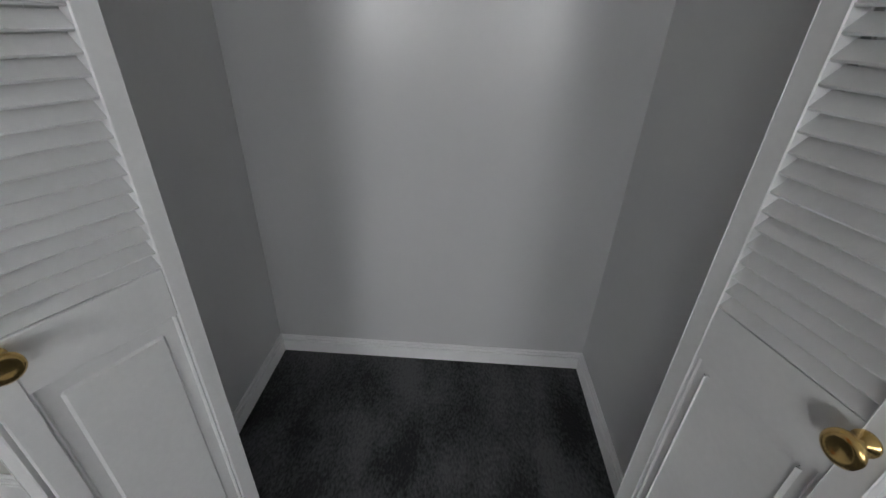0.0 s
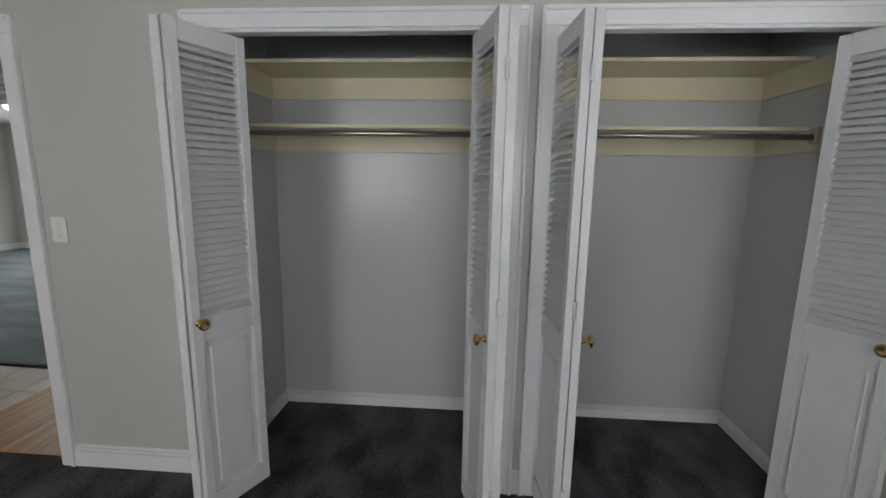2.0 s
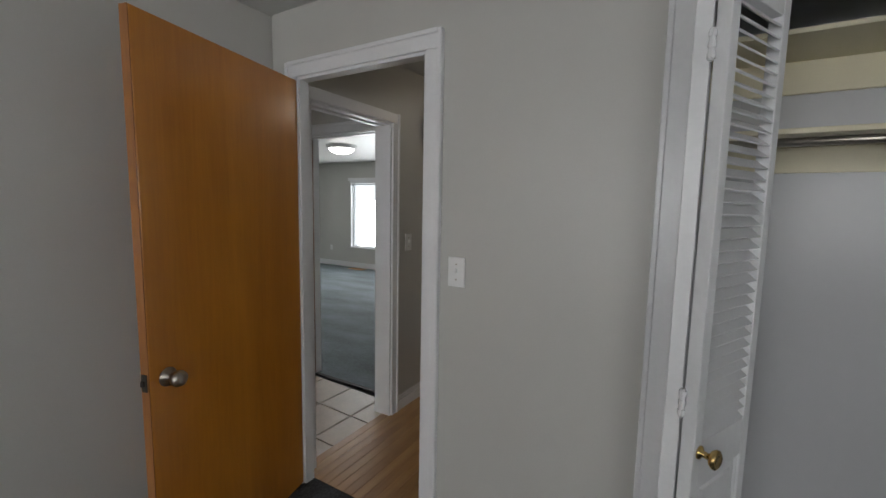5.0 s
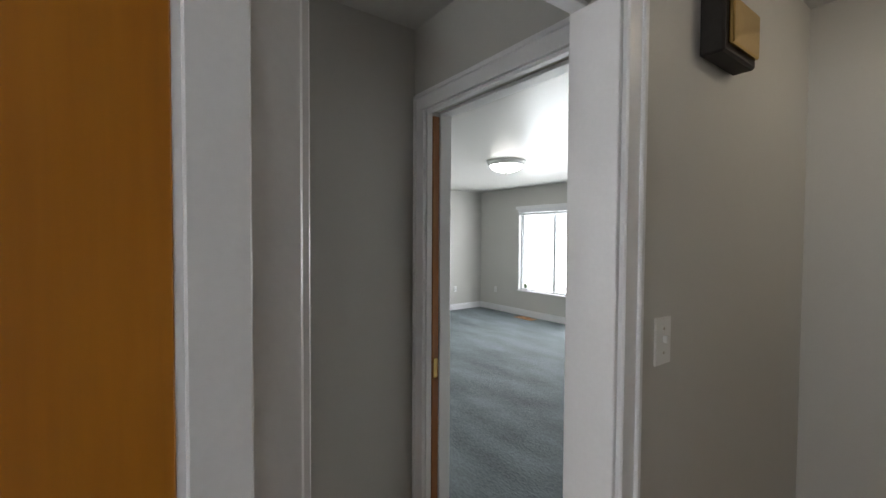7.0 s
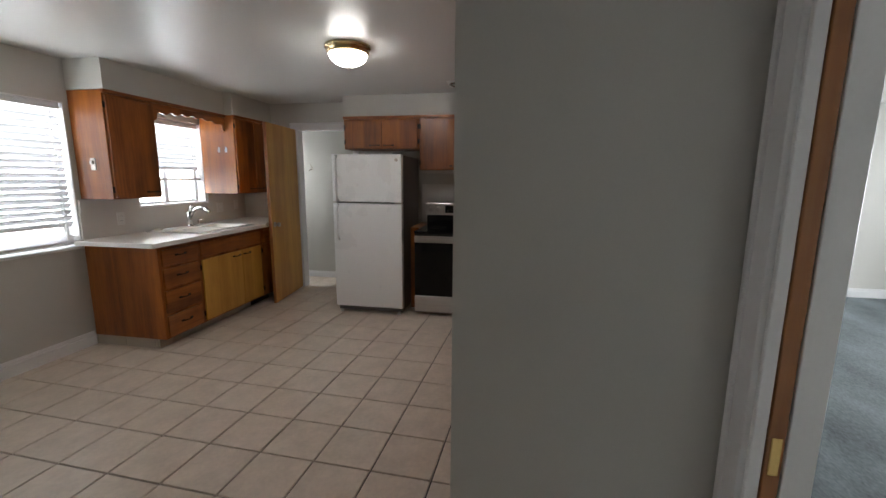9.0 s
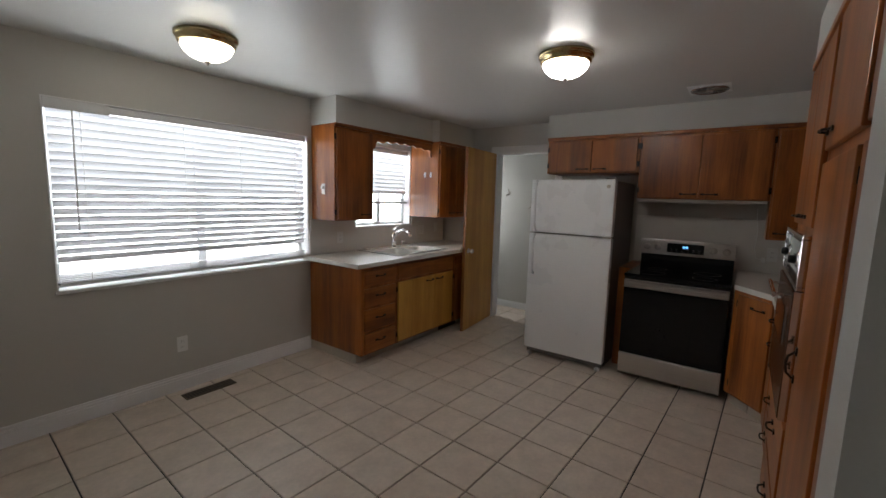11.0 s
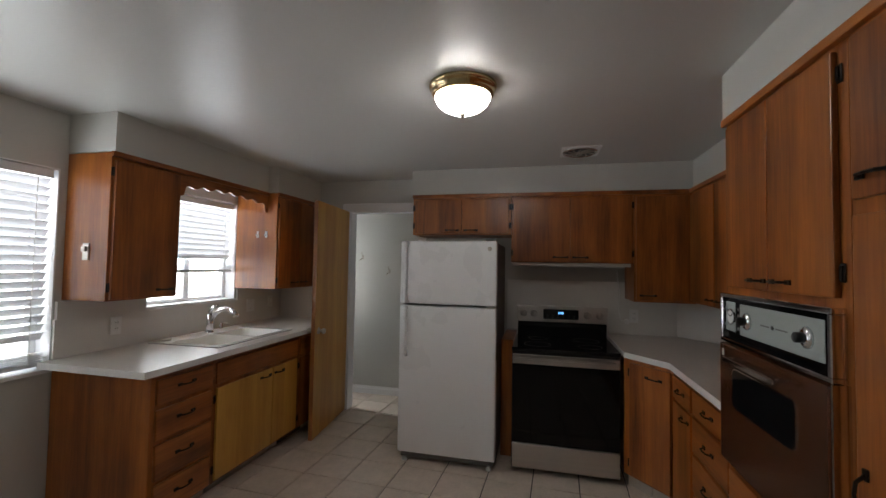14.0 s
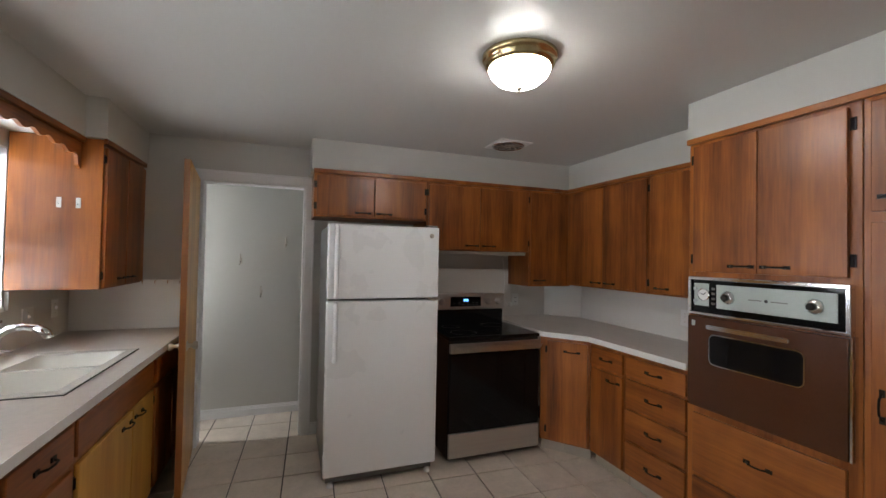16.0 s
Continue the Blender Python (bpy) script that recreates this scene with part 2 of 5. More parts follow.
def prism(outline, z0, z1, bm=None):
    """An outline of (x, y) raised from z0 to z1."""
    bm = bm or bmesh.new()
    lo = [bm.verts.new((x, y, z0)) for x, y in outline]
    hi = [bm.verts.new((x, y, z1)) for x, y in outline]
    k = len(outline)
    for i in range(k):
        bm.faces.new((lo[i], lo[(i + 1) % k], hi[(i + 1) % k], hi[i]))
    bm.faces.new(lo[::-1])
    bm.faces.new(hi)
    bmesh.ops.recalc_face_normals(bm, faces=bm.faces[:])
    return bm


def cells(a0, a1, z0, z1, holes):
    """The rectangles left of a wall face after its openings are cut out."""
    cuts = sorted({a0, a1, *[h[0] for h in holes], *[h[1] for h in holes]})
    for p, q in zip(cuts, cuts[1:]):
        inside = sorted((h[2], h[3]) for h in holes if h[0] < (p + q) / 2 < h[1])
        z = z0
        for lo, hi in inside:
            if lo > z:
                yield p, q, z, lo
            z = hi
        if z < z1:
            yield p, q, z, z1


def wall(name, axis, c0, c1, a0, a1, z1, holes=(), mat=None, label="", z0=0.0):
    """A wall between c0 and c1 on its axis, from a0 to a1 along, with openings (a0, a1, z0, z1)."""
    bm = bmesh.new()
    for p, q, lo, hi in cells(a0, a1, z0, z1, holes):
        if axis == "y":
            box(p, c0, lo, q, c1, hi, bm)
        else:
            box(c0, p, lo, c1, q, hi, bm)
    return solid(name, bm, mat or PAINT, label or "smooth greige painted interior wall", "wall", "structure")


def facing(o, plane, a0, a1, z0, z1, d0, d1, bm=None):
    """A box on a face that looks along o, from d0 to d1 in front of the plane."""
    s = 1 if o[0] == "+" else -1
    p, q = sorted((plane + s * d0, plane + s * d1))
    if o[1] == "y":
        return box(a0, p, z0, a1, q, z1, bm)
    return box(p, a0, z0, q, a1, z1, bm)


def on_face(o, plane, a, z, d):
    s = 1 if o[0] == "+" else -1
    return Vector((a, plane + s * d, z)) if o[1] == "y" else Vector((plane + s * d, a, z))


def pull(parent, o, plane, a, z, length=0.10, upright=False):
    """A forged iron bar pull with arrow ends."""
    h = length / 2
    pts = []
    for k, d in ((-1, 0.004), (-0.82, 0.012), (-0.6, 0.024), (0, 0.028), (0.6, 0.024), (0.82, 0.012), (1, 0.004)):
        pts.append(on_face(o, plane, a, z + k * h, d) if upright else on_face(o, plane, a + k * h, z, d))
    bm = tube(pts, 0.0045, n=6)
    for k in (-1, 1):
        if upright:
            facing(o, plane, a - 0.008, a + 0.008, z + k * h - 0.014, z + k * h + 0.014, 0, 0.006, bm)
        else:
            facing(o, plane, a + k * h - 0.014, a + k * h + 0.014, z - 0.008, z + 0.008, 0, 0.006, bm)
    return part("handle", bm, IRON, parent, "black iron pull")


def cab_hinge(parent, o, plane, a, z):
    bm = facing(o, plane, a - 0.011, a + 0.011, z - 0.026, z + 0.026, 0, 0.004)
    bmesh.ops.bevel(bm, geom=bm.edges[:], offset=0.0015, segments=1, affect="EDGES")
    tube([on_face(o, plane, a, z - 0.02, 0.006), on_face(o, plane, a, z + 0.02, 0.006)], 0.005, bm, 6)
    return part("hinge", bm, IRON, parent, "black iron hinge")


def front(parent, o, plane, a0, a1, z0, z1, mat, name="door", pull_at=None, hinges=None, upright=False):
    """A slab door or drawer front with a rounded lip, its pull and hinges."""
    d = part(name, facing(o, plane, a0, a1, z0, z1, 0.001, 0.019), mat, parent, bev=0.005, seg=2)
    if pull_at:
        pull(d, o, plane + (0.019 if o[0] == "+" else -0.019), *pull_at, upright=upright)
    for z in (z0 + 0.07, z1 - 0.07) if hinges is not None else ():
        cab_hinge(d, o, plane + (0.003 if o[0] == "+" else -0.003), hinges, z)
    return d


def casing(name, o, plane, a0, a1, z1, w=0.07, d=0.018, label="white painted door casing", z0=0.0, sill=False):
    """Trim round an opening: two legs and a head, with a raised outer band."""
    t = thing(name, label, "trim", on_face(o, plane, (a0 + a1) / 2, z0, 0), kind="structure")
    for p, q, lo, hi in ((a0 - w, a0, z0, z1), (a1, a1 + w, z0, z1), (a0 - w, a1 + w, z1, z1 + w)):
        part("board", facing(o, plane, p, q, lo, hi, 0, d), TRIM, t, bev=0.004, seg=2)
    for p, q, lo, hi in ((a0 - w - 0.003, a0 - w + 0.014, z0, z1 + w), (a1 + w - 0.014, a1 + w + 0.003, z0, z1 + w), (a0 - w + 0.014, a1 + w - 0.014, z1 + w - 0.016, z1 + w + 0.003)):
        part("outer_bead", facing(o, plane, p, q, lo, hi, 0, d + 0.008), TRIM, t, bev=0.003)
    return t


def baseboard(name, o, plane, a0, a1, h=0.10):
    t = thing(name, "white painted ridged baseboard", "baseboard", on_face(o, plane, (a0 + a1) / 2, 0, 0), kind="structure")
    part("board", facing(o, plane, a0, a1, 0.0, h * 0.7, 0, 0.016), TRIM, t, bev=0.002)
    part("cap", facing(o, plane, a0, a1, h * 0.7 + 0.001, h * 0.86, 0, 0.012), TRIM, t, bev=0.003)
    part("cap", facing(o, plane, a0, a1, h * 0.86 + 0.001, h, 0, 0.008), TRIM, t, bev=0.003)
    return t


# ---- structure ----
H = 2.40
wall("wall_bedroom_north", "y", 1.53, 1.575, -1.78, 2.88, H, [(-1.60, -0.86, 0, 2.08), (0.04, 1.354, 0, 2.09), (1.535, 2.767, 0, 2.09)])
wall("wall_bedroom_east", "x", 2.88, 3.0, -2.72, 1.60, H, [(-0.90, 1.37, 1.14, 2.05)])
# the opening from x 1.30 to 2.60 is for the added fill window
wall("wall_bedroom_south", "y", -2.72, -2.60, -1.80, 2.88, H, [(-1.10, 0.10, 1.14, 2.05), (1.30, 2.60, 1.14, 2.05)])
wall("wall_bedroom_west", "x", -1.87, -1.80, -2.72, 1.54, H)
wall("wall_dining_return", "x", -2.28, -1.87, -1.68, 0.15, H)
wall("wall_closet_back", "y", 2.24, 2.34, -0.10, 2.90, H, mat=CLOSET_PAINT, label="pale lilac grey painted closet back wall")
wall("wall_closet_west", "x", -0.10, 0.0, 1.575, 2.24, H, mat=CLOSET_PAINT, label="pale grey painted closet side wall")
wall("wall_closet_middle", "x", 1.325, 1.435, 1.575, 2.24, H, mat=CLOSET_PAINT, label="pale grey painted closet side wall")
wall("wall_closet_east", "x", 2.79, 2.90, 1.575, 2.24, H, mat=CLOSET_PAINT, label="pale grey painted closet side wall")
wall("wall_hall_west", "x", -1.78, -1.66, 1.575, 3.70, H, [(1.645, 2.33, 0, 2.01)])
wall("wall_hall_corner", "y", 1.54, 1.575, -1.84, -1.78, H)
wall("wall_hall_east", "x", -0.50, -0.38, 1.575, 3.70, H)
wall("wall_hall_north", "y", 3.70, 3.82, -1.78, -0.38, H)
wall("wall_living_south", "y", 2.53, 2.62, -7.80, -2.86, H)
wall("wall_living_opening", "y", 2.50, 2.62, -2.86, -1.78, H, [(-2.665, -1.80, 0, 2.02)])
wall("wall_living_east", "x", -1.90, -1.78, 2.65, 7.28, H)
wall("wall_living_north", "y", 7.28, 7.40, -7.80, -1.78, H, [(-6.66, -4.00, 0.46, 1.99)])
wall("wall_living_west", "x", -7.87, -7.74, 2.65, 7.28, H)
wall("wall_partition", "x", -2.86, -2.763, 1.815, 2.50, H)
# the westmost opening is for the window added to light the passage
wall("wall_kitchen_south", "y", -1.86, -1.68, -7.50, -1.87, H, [(-4.62, -2.79, 0.87, 2.06), (-6.10, -5.21, 1.17, 2.07), (-7.36, -6.96, 1.0, 2.05)])
wall("wall_kitchen_west", "x", -6.92, -6.80, -1.68, 2.53, H, [(-0.86, -0.09, 0, 2.08)])
wall("wall_passage_west", "x", -7.50, -7.39, -1.68, 1.0, H)
wall("wall_passage_north", "y", 1.0, 1.1, -7.50, -6.92, H)
for nm, rects in (("ceiling_bedroom", ((-1.83, -2.72, 3.0, 1.55), (-0.38, 1.55, 3.0, 2.34))), ("ceiling_kitchen", ((-7.5, -1.86, -1.83, 1.55), (-7.5, 1.55, -1.72, 2.59))),
                  ("ceiling_hall", ((-1.72, 1.55, -0.38, 3.82),)), ("ceiling_living", ((-7.87, 2.59, -1.78, 7.40),))):
    bmc = bmesh.new()
    for x0, y0, x1, y1 in rects:
        box(x0, y0, H, x1, y1, H + 0.1, bmc)
    solid(nm, bmc, CEIL, "pale satin painted plaster ceiling", "ceiling", "structure")
bmc = box(-1.83, -2.7, -0.1, 2.95, 1.58, 0.0)
box(-0.05, 1.58, -0.1, 2.85, 2.30, 0.0, bmc)
solid("floor_bedroom", bmc, CARPET, "dark charcoal cut pile carpet with brush marks", "carpet", "structure")
solid("floor_living", box(-7.78, 2.56, -0.1, -1.80, 7.40, 0.0), CARPET2, "blue grey cut pile carpet with vacuum stripes", "carpet", "structure")
floor_hall = solid("floor_hall", box(-1.72, 1.58, -0.1, -0.40, 3.75, -0.012), GROUT, "honey oak strip floor in the hall", "floor", "structure")
bmk = box(-7.45, -1.80, -0.1, -1.835, 1.56, -0.010)
box(-7.45, 1.56, -0.1, -1.72, 2.56, -0.010, bmk)
floor_kitchen = solid("floor_kitchen", bmk, GROUT, "cream square ceramic tile floor with dark grout", "floor", "structure")
solid("ground", box(-60, -60, -0.6, 60, 60, -0.4), material("grass_ground", (0.06, 0.10, 0.03), 0.9, vary=0.4, scale=0.6, grain=30), "mown lawn round the house", "ground", "structure")

# soffits over the cabinets
for nm, args in (("soffit_south", (-6.80, -1.68, 2.165, -4.66, -1.32, H)), ("soffit_corner", (-6.80, -1.319, 2.165, -6.06, -1.215, H)), ("soffit_west", (-6.80, -0.06, 2.165, -6.43, 2.53, H)),
                 ("soffit_north", (-6.43, 2.29, 2.165, -4.84, 2.53, H)), ("soffit_oven", (-4.84, 1.90, 2.19, -2.86, 2.53, H))):
    solid(nm, box(*args), PAINT, "greige painted soffit above the wall cabinets", "soffit", "structure")

# trims
casing("trim_closet_west", "-y", 1.53, 0.04, 1.354, 2.09, label="white painted closet casing")
casing("trim_closet_east", "-y", 1.53, 1.535, 2.767, 2.09, label="white painted closet casing")
casing("trim_bedroom_door", "-y", 1.53, -1.60, -0.86, 2.08)
t = thing("trim_hall_opening", "white painted opening casing on the hall side", "trim", (-1.65, 2.0, 0), kind="structure")
part("board", facing("+x", -1.66, 2.33, 2.395, 0, 2.01, 0, 0.018), TRIM, t, bev=0.004)
part("board", facing("+x", -1.66, 1.579, 1.645, 0, 2.01, 0, 0.018), TRIM, t, bev=0.004)
part("outer_bead", facing("+x", -1.66, 2.381, 2.398, 0, 2.075, 0, 0.026), TRIM, t, bev=0.003)
part("board", facing("+x", -1.66, 1.578, 2.380, 2.01, 2.075, 0, 0.018), TRIM, t, bev=0.004)
t = thing("trim_hall_opening_kitchen", "white painted opening casing on the kitchen side", "trim", (-1.79, 2.0, 0), kind="structure")
part("board", facing("-x", -1.78, 2.33, 2.39, 0, 2.01, 0, 0.018), TRIM, t, bev=0.004)
part("board", facing("-x", -1.78, 1.585, 2.39, 2.01, 2.07, 0, 0.018), TRIM, t, bev=0.004)
casing("trim_living_opening", "-y", 2.50, -2.665, -1.86, 2.02, w=0.07)
solid("trim_living_filler", facing("-y", 2.50, -2.759, -2.739, 0, 2.09, 0, 0.012), TRIM, "white painted filler board beside the casing", "trim", "structure", bev=0.003)
casing("trim_passage", "+x", -6.80, -0.86, -0.09, 2.08, w=0.075)


def jambs(name, axis, c0, c1, a0, a1, z1, th=0.014, mat=None):
    """Lining boards inside an opening."""
    t = thing(name, "white painted opening lining boards", "trim", kind="structure")
    for p, q, lo, hi in ((a0, a0 + th, 0, z1 - th), (a1 - th, a1, 0, z1 - th), (a0, a1, z1 - th, z1)):
        bm = box(c0, p, lo, c1, q, hi) if axis == "x" else box(p, c0, lo, q, c1, hi)
        part("board", bm, mat or TRIM, t, bev=0.002)
    return t


jambs("trim_closet_lining", "y", 1.522, 1.578, 0.04, 1.354, 2.09)
jambs("trim_closet_lining_east", "y", 1.522, 1.578, 1.535, 2.767, 2.09)
jambs("trim_bedroom_door_lining", "y", 1.522, 1.578, -1.60, -0.86, 2.08)
jambs("trim_passage_lining", "x", -6.925, -6.795, -0.86, -0.09, 2.08)
t = thing("trim_pocket_hall", "white pocket door jambs split for the sliding door", "trim", kind="structure")
for p, q in ((-1.785, -1.742), (-1.700, -1.655)):
    part("board", box(p, 1.645, 0, q, 1.657, 2.0), TRIM, t, bev=0.002)
    part("board", box(p, 1.645, 1.996, q, 2.33, 2.01), TRIM, t, bev=0.002)
part("board", box(-1.785, 2.316, 0, -1.655, 2.33, 1.996), TRIM, t, bev=0.002)
t = thing("trim_pocket_living", "white pocket door jambs split for the sliding door", "trim", kind="structure")
for p, q in ((2.495, 2.522), (2.564, 2.625)):
    part("board", box(-2.665, p, 0, -2.651, q, 2.006), TRIM, t, bev=0.002)
    part("board", box(-2.665, p, 2.006, -1.80, q, 2.02), TRIM, t, bev=0.002)


def pocket_door(axis, c, a, z1, depth):
    d = thing("pocket_door", "amber varnished sliding door pushed into its wall pocket", "door", (c, a, 0) if axis == "x" else (a, c, 0))
    if axis == "x":
        part("panel", box(c - 0.017, a - depth, 0.012, c + 0.017, a + 0.004, z1), EDGE, d, bev=0.002)
        part("latch", box(c - 0.011, a + 0.002, 0.86, c + 0.011, a + 0.007, 0.95), BRASS, d, "brass edge latch", bev=0.002)
    else:
        part("panel", box(a - depth, c - 0.017, 0.012, a + 0.004, c + 0.017, z1), EDGE, d, bev=0.002)
        part("latch", box(a + 0.002, c - 0.011, 0.84, a + 0.007, c + 0.011, 0.93), BRASS, d, "brass edge latch", bev=0.002)
    return d


pocket_door("x", -1.721, 1.662, 1.985, 0.014)
pocket_door("y", 2.543, -2.655, 1.995, 0.012)

for nm, o, pl, a0, a1, h in (("baseboard_bed_a", "-y", 1.53, -0.79, -0.034, 0.12), ("baseboard_bed_b", "-y", 1.53, 1.426, 1.463, 0.12), ("baseboard_bed_c", "-y", 1.53, -1.80, -1.672, 0.12), ("baseboard_bed_d", "-x", 2.88, -2.6, 1.53, 0.12), ("baseboard_bed_e", "+x", -1.80, -2.6, 1.53, 0.12),
                         ("baseboard_closet_a", "-y", 2.24, 0.0, 1.325, 0.085), ("baseboard_closet_b", "-y", 2.24, 1.435, 2.79, 0.085), ("baseboard_closet_c", "+x", 0.0, 1.58, 2.24, 0.085), ("baseboard_closet_d", "-x", 1.325, 1.58, 2.24, 0.085),
                         ("baseboard_closet_e", "-x", 2.79, 1.58, 2.24, 0.085), ("baseboard_closet_f", "+x", 1.435, 1.58, 2.24, 0.085),
                         ("baseboard_kitchen_a", "+y", -1.68, -4.62, -2.28, 0.125), ("baseboard_kitchen_b", "-x", -2.28, -1.68, 0.15, 0.125), ("baseboard_passage", "+x", -7.39, -1.68, 1.0, 0.09), ("baseboard_kitchen_c", "+x", -6.80, -0.012, 0.08, 0.10),
                         ("baseboard_hall", "+x", -1.66, 2.40, 3.70, 0.11), ("baseboard_living_a", "-y", 7.28, -7.74, -1.90, 0.12), ("baseboard_living_b", "+x", -7.74, 2.65, 7.28, 0.12)):
    baseboard(nm, o, pl, a0, a1, h)


# ---- windows and blinds ----
def window(name, o, plane, a0, a1, z0, z1, depth, mullions, rails=(), label="", sill=0.03):
    """Vinyl frame and panes at the outer face, white reveals and a sill board."""
    t = thing(name, label, "window", on_face(o, plane, (a0 + a1) / 2, z0, 0), kind="structure")
    f = 0.045
    for p, q, lo, hi in ((a0, a0 + f, z0, z1), (a1 - f, a1, z0, z1), (a0 + f, a1 - f, z0, z0 + f), (a0 + f, a1 - f, z1 - f, z1)):
        part("window_frame", facing(o, plane, p, q, lo, hi, -depth, -depth + 0.05), VINYL, t, bev=0.004)
    edges = [a0 + f, *mullions, a1 - f]
    for m in mullions:
        part("mullion", facing(o, plane, m - 0.028, m + 0.028, z0 + f, z1 - f, -depth + 0.004, -depth + 0.046), VINYL, t, bev=0.003)
    for p, q in zip(edges, edges[1:]):
        g = part("pane", facing(o, plane, p, q, z0 + f, z1 - f, -depth + 0.02, -depth + 0.024), GLASS, t)
        g.visible_shadow = False
    for p, q, lo, hi in ((a0, a0 + 0.008, z0, z1), (a1 - 0.008, a1, z0, z1), (a0 + 0.008, a1 - 0.008, z1 - 0.008, z1)):
        part("reveal", facing(o, plane, p, q, lo, hi, -depth + 0.052, 0.003), TRIM, t)
    part("window_sill", facing(o, plane, a0 - 0.012, a1 + 0.012, z0 - 0.006, z0 + 0.016, -depth + 0.052, sill), TRIM, t, bev=0.004, seg=2)
    return t


def blind(label, o, plane, a0, a1, ztop, zbot, back, cords, wand, tilt, valance=None, step=0.046, stack=0):
    """A horizontal blind: head rail, tilted slats, ladder cords, bottom rail and wand."""
    t = thing("window_blind", label, "blind", on_face(o, plane, (a0 + a1) / 2, zbot, -back), group="window blinds")
    part("head_rail", facing(o, plane, a0, a1, ztop - 0.05, ztop, -back - 0.028, -back + 0.028), SLAT, t, bev=0.003)
    if valance:
        part("valance", facing(o, plane, valance[0], valance[1], ztop - 0.062, ztop + 0.004, -back + 0.030, -back + 0.036), SLAT, t, bev=0.002)
    n = int((ztop - 0.06 - zbot - 0.03 - stack * 0.011) / step)
    base = None
    for k in range(n):
        z = ztop - 0.075 - k * step
        bm = bmesh.new()
        rows = []
        for a in (a0 + 0.004, a1 - 0.004):
            row = []
            for u, v in ((-0.025, 0.0), (0.0, 0.0035), (0.025, 0.0), (0.025, -0.0028), (0.0, 0.0007), (-0.025, -0.0028)):
                c, s = math.cos(tilt), math.sin(tilt)
                row.append(bm.verts.new(on_face(o, plane, a, (z if base is None else 0) + u * s + v * c, -back + u * c - v * s)))
            rows.append(row)
        for i in range(6):
            bm.faces.new((rows[0][i], rows[0][(i + 1) % 6], rows[1][(i + 1) % 6], rows[1][i]))
        bm.faces.new(rows[0])
        bm.faces.new(rows[1][::-1])
        bmesh.ops.recalc_face_normals(bm, faces=bm.faces[:])
        if base is None:
            base = part("slat", bm, SLAT, t)
            first = z
        else:
            bm.free()
            s2 = new("slat", base.data)
            s2.parent, s2.location = t, (0, 0, z - first)
    for k in range(stack):
        z = zbot + 0.026 + k * 0.011
        shift = 0.002 * (k % 3 - 1)
        part("slat", facing(o, plane, a0 + 0.004, a1 - 0.004, z, z + 0.004, -back - 0.025 + shift, -back + 0.025 + shift), SLAT, t, bev=0.0012)
    part("bottom_rail", facing(o, plane, a0, a1, zbot, zbot + 0.022, -back - 0.026, -back + 0.026), SLAT, t, bev=0.003)
    for a in cords:
        part("ladder_cord", tube([on_face(o, plane, a, ztop - 0.05, -back + 0.028), on_face(o, plane, a, zbot + 0.01, -back + 0.028)], 0.0022, n=5), PLASTIC, t)
    if wand:
        part("wand", tube([on_face(o, plane, wand, ztop - 0.06, -back + 0.042), on_face(o, plane, wand + 0.01, ztop - 0.80, -back + 0.046)], 0.005, n=6), PLASTIC, t, "grey plastic tilt wand")
    return t


window("window_kitchen", "+y", -1.68, -4.62, -2.79, 0.87, 2.06, 0.16, (-3.70,), label="wide white framed kitchen window behind blinds", sill=0.02)
window("window_sink", "+y", -1.68, -6.10, -5.21, 1.17, 2.07, 0.15, (-5.66,), label="white vinyl sliding window above the sink", sill=0.01)
window("window_bedroom_east", "-x", 2.88, -0.90, 1.37, 1.14, 2.05, 0.11, (0.24,), label="white framed bedroom window out of view behind blinds", sill=0.03)
window("window_bedroom_south", "+y", -2.60, -1.10, 0.10, 1.14, 2.05, 0.11, (-0.5,), label="white framed bedroom window out of view")
# added window, never in view, only lets fill light reach the closets
window("window_bedroom_south_added", "+y", -2.60, 1.30, 2.60, 1.14, 2.05, 0.11, (1.95,), label="white framed bedroom window out of view")
window("window_living", "-y", 7.28, -6.66, -4.00, 0.46, 1.99, 0.11, (-5.87,), label="large white framed living room picture window")
# added out of view so that daylight brightens the passage wall
window("window_passage_added", "+y", -1.68, -7.36, -6.96, 1.0, 2.05, 0.15, (), label="unseen narrow window added to light the back passage")
blind("lowered white faux wood blind with slats half open", "+y", -1.68, -4.60, -2.81, 2.05, 0.905, 0.04, (-4.52, -3.98, -3.56, -2.97), -2.93, 0.95, (-3.12, -2.80), step=0.050, stack=5)
blind("white faux wood blind half raised over the sink", "+y", -1.68, -6.08, -5.23, 2.055, 1.43, 0.05, (-5.98, -5.33), None, 0.98, stack=4)
blind("white faux wood bedroom blind with slats half open", "-x", 2.88, -0.87, 1.345, 2.045, 1.17, 0.045, (1.14, 0.55, -0.1, -0.7), 1.24, 0.80)
blind("white blind raised to the top of the window", "-y", 7.28, -6.64, -4.02, 1.99, 1.88, 0.0, (), None, 0.2, (-6.66, -4.0), step=0.008)
solid("trim_living_window", facing("-y", 7.28, -6.72, -3.94, 1.992, 2.05, 0, 0.03), TRIM, "white painted window head trim", "trim", "structure", bev=0.004)
# bright distance outside
for nm, args in (("backdrop_south", (-9, -4.6, -0.4, 5, -4.5, 5)), ("backdrop_east", (6.4, -5, -0.4, 6.5, 6, 5)), ("backdrop_north", (-14, 14.0, -0.4, 4, 14.1, 7))):
    solid(nm, box(*args), DAY, "overexposed daylight beyond the windows", "backdrop", "structure")


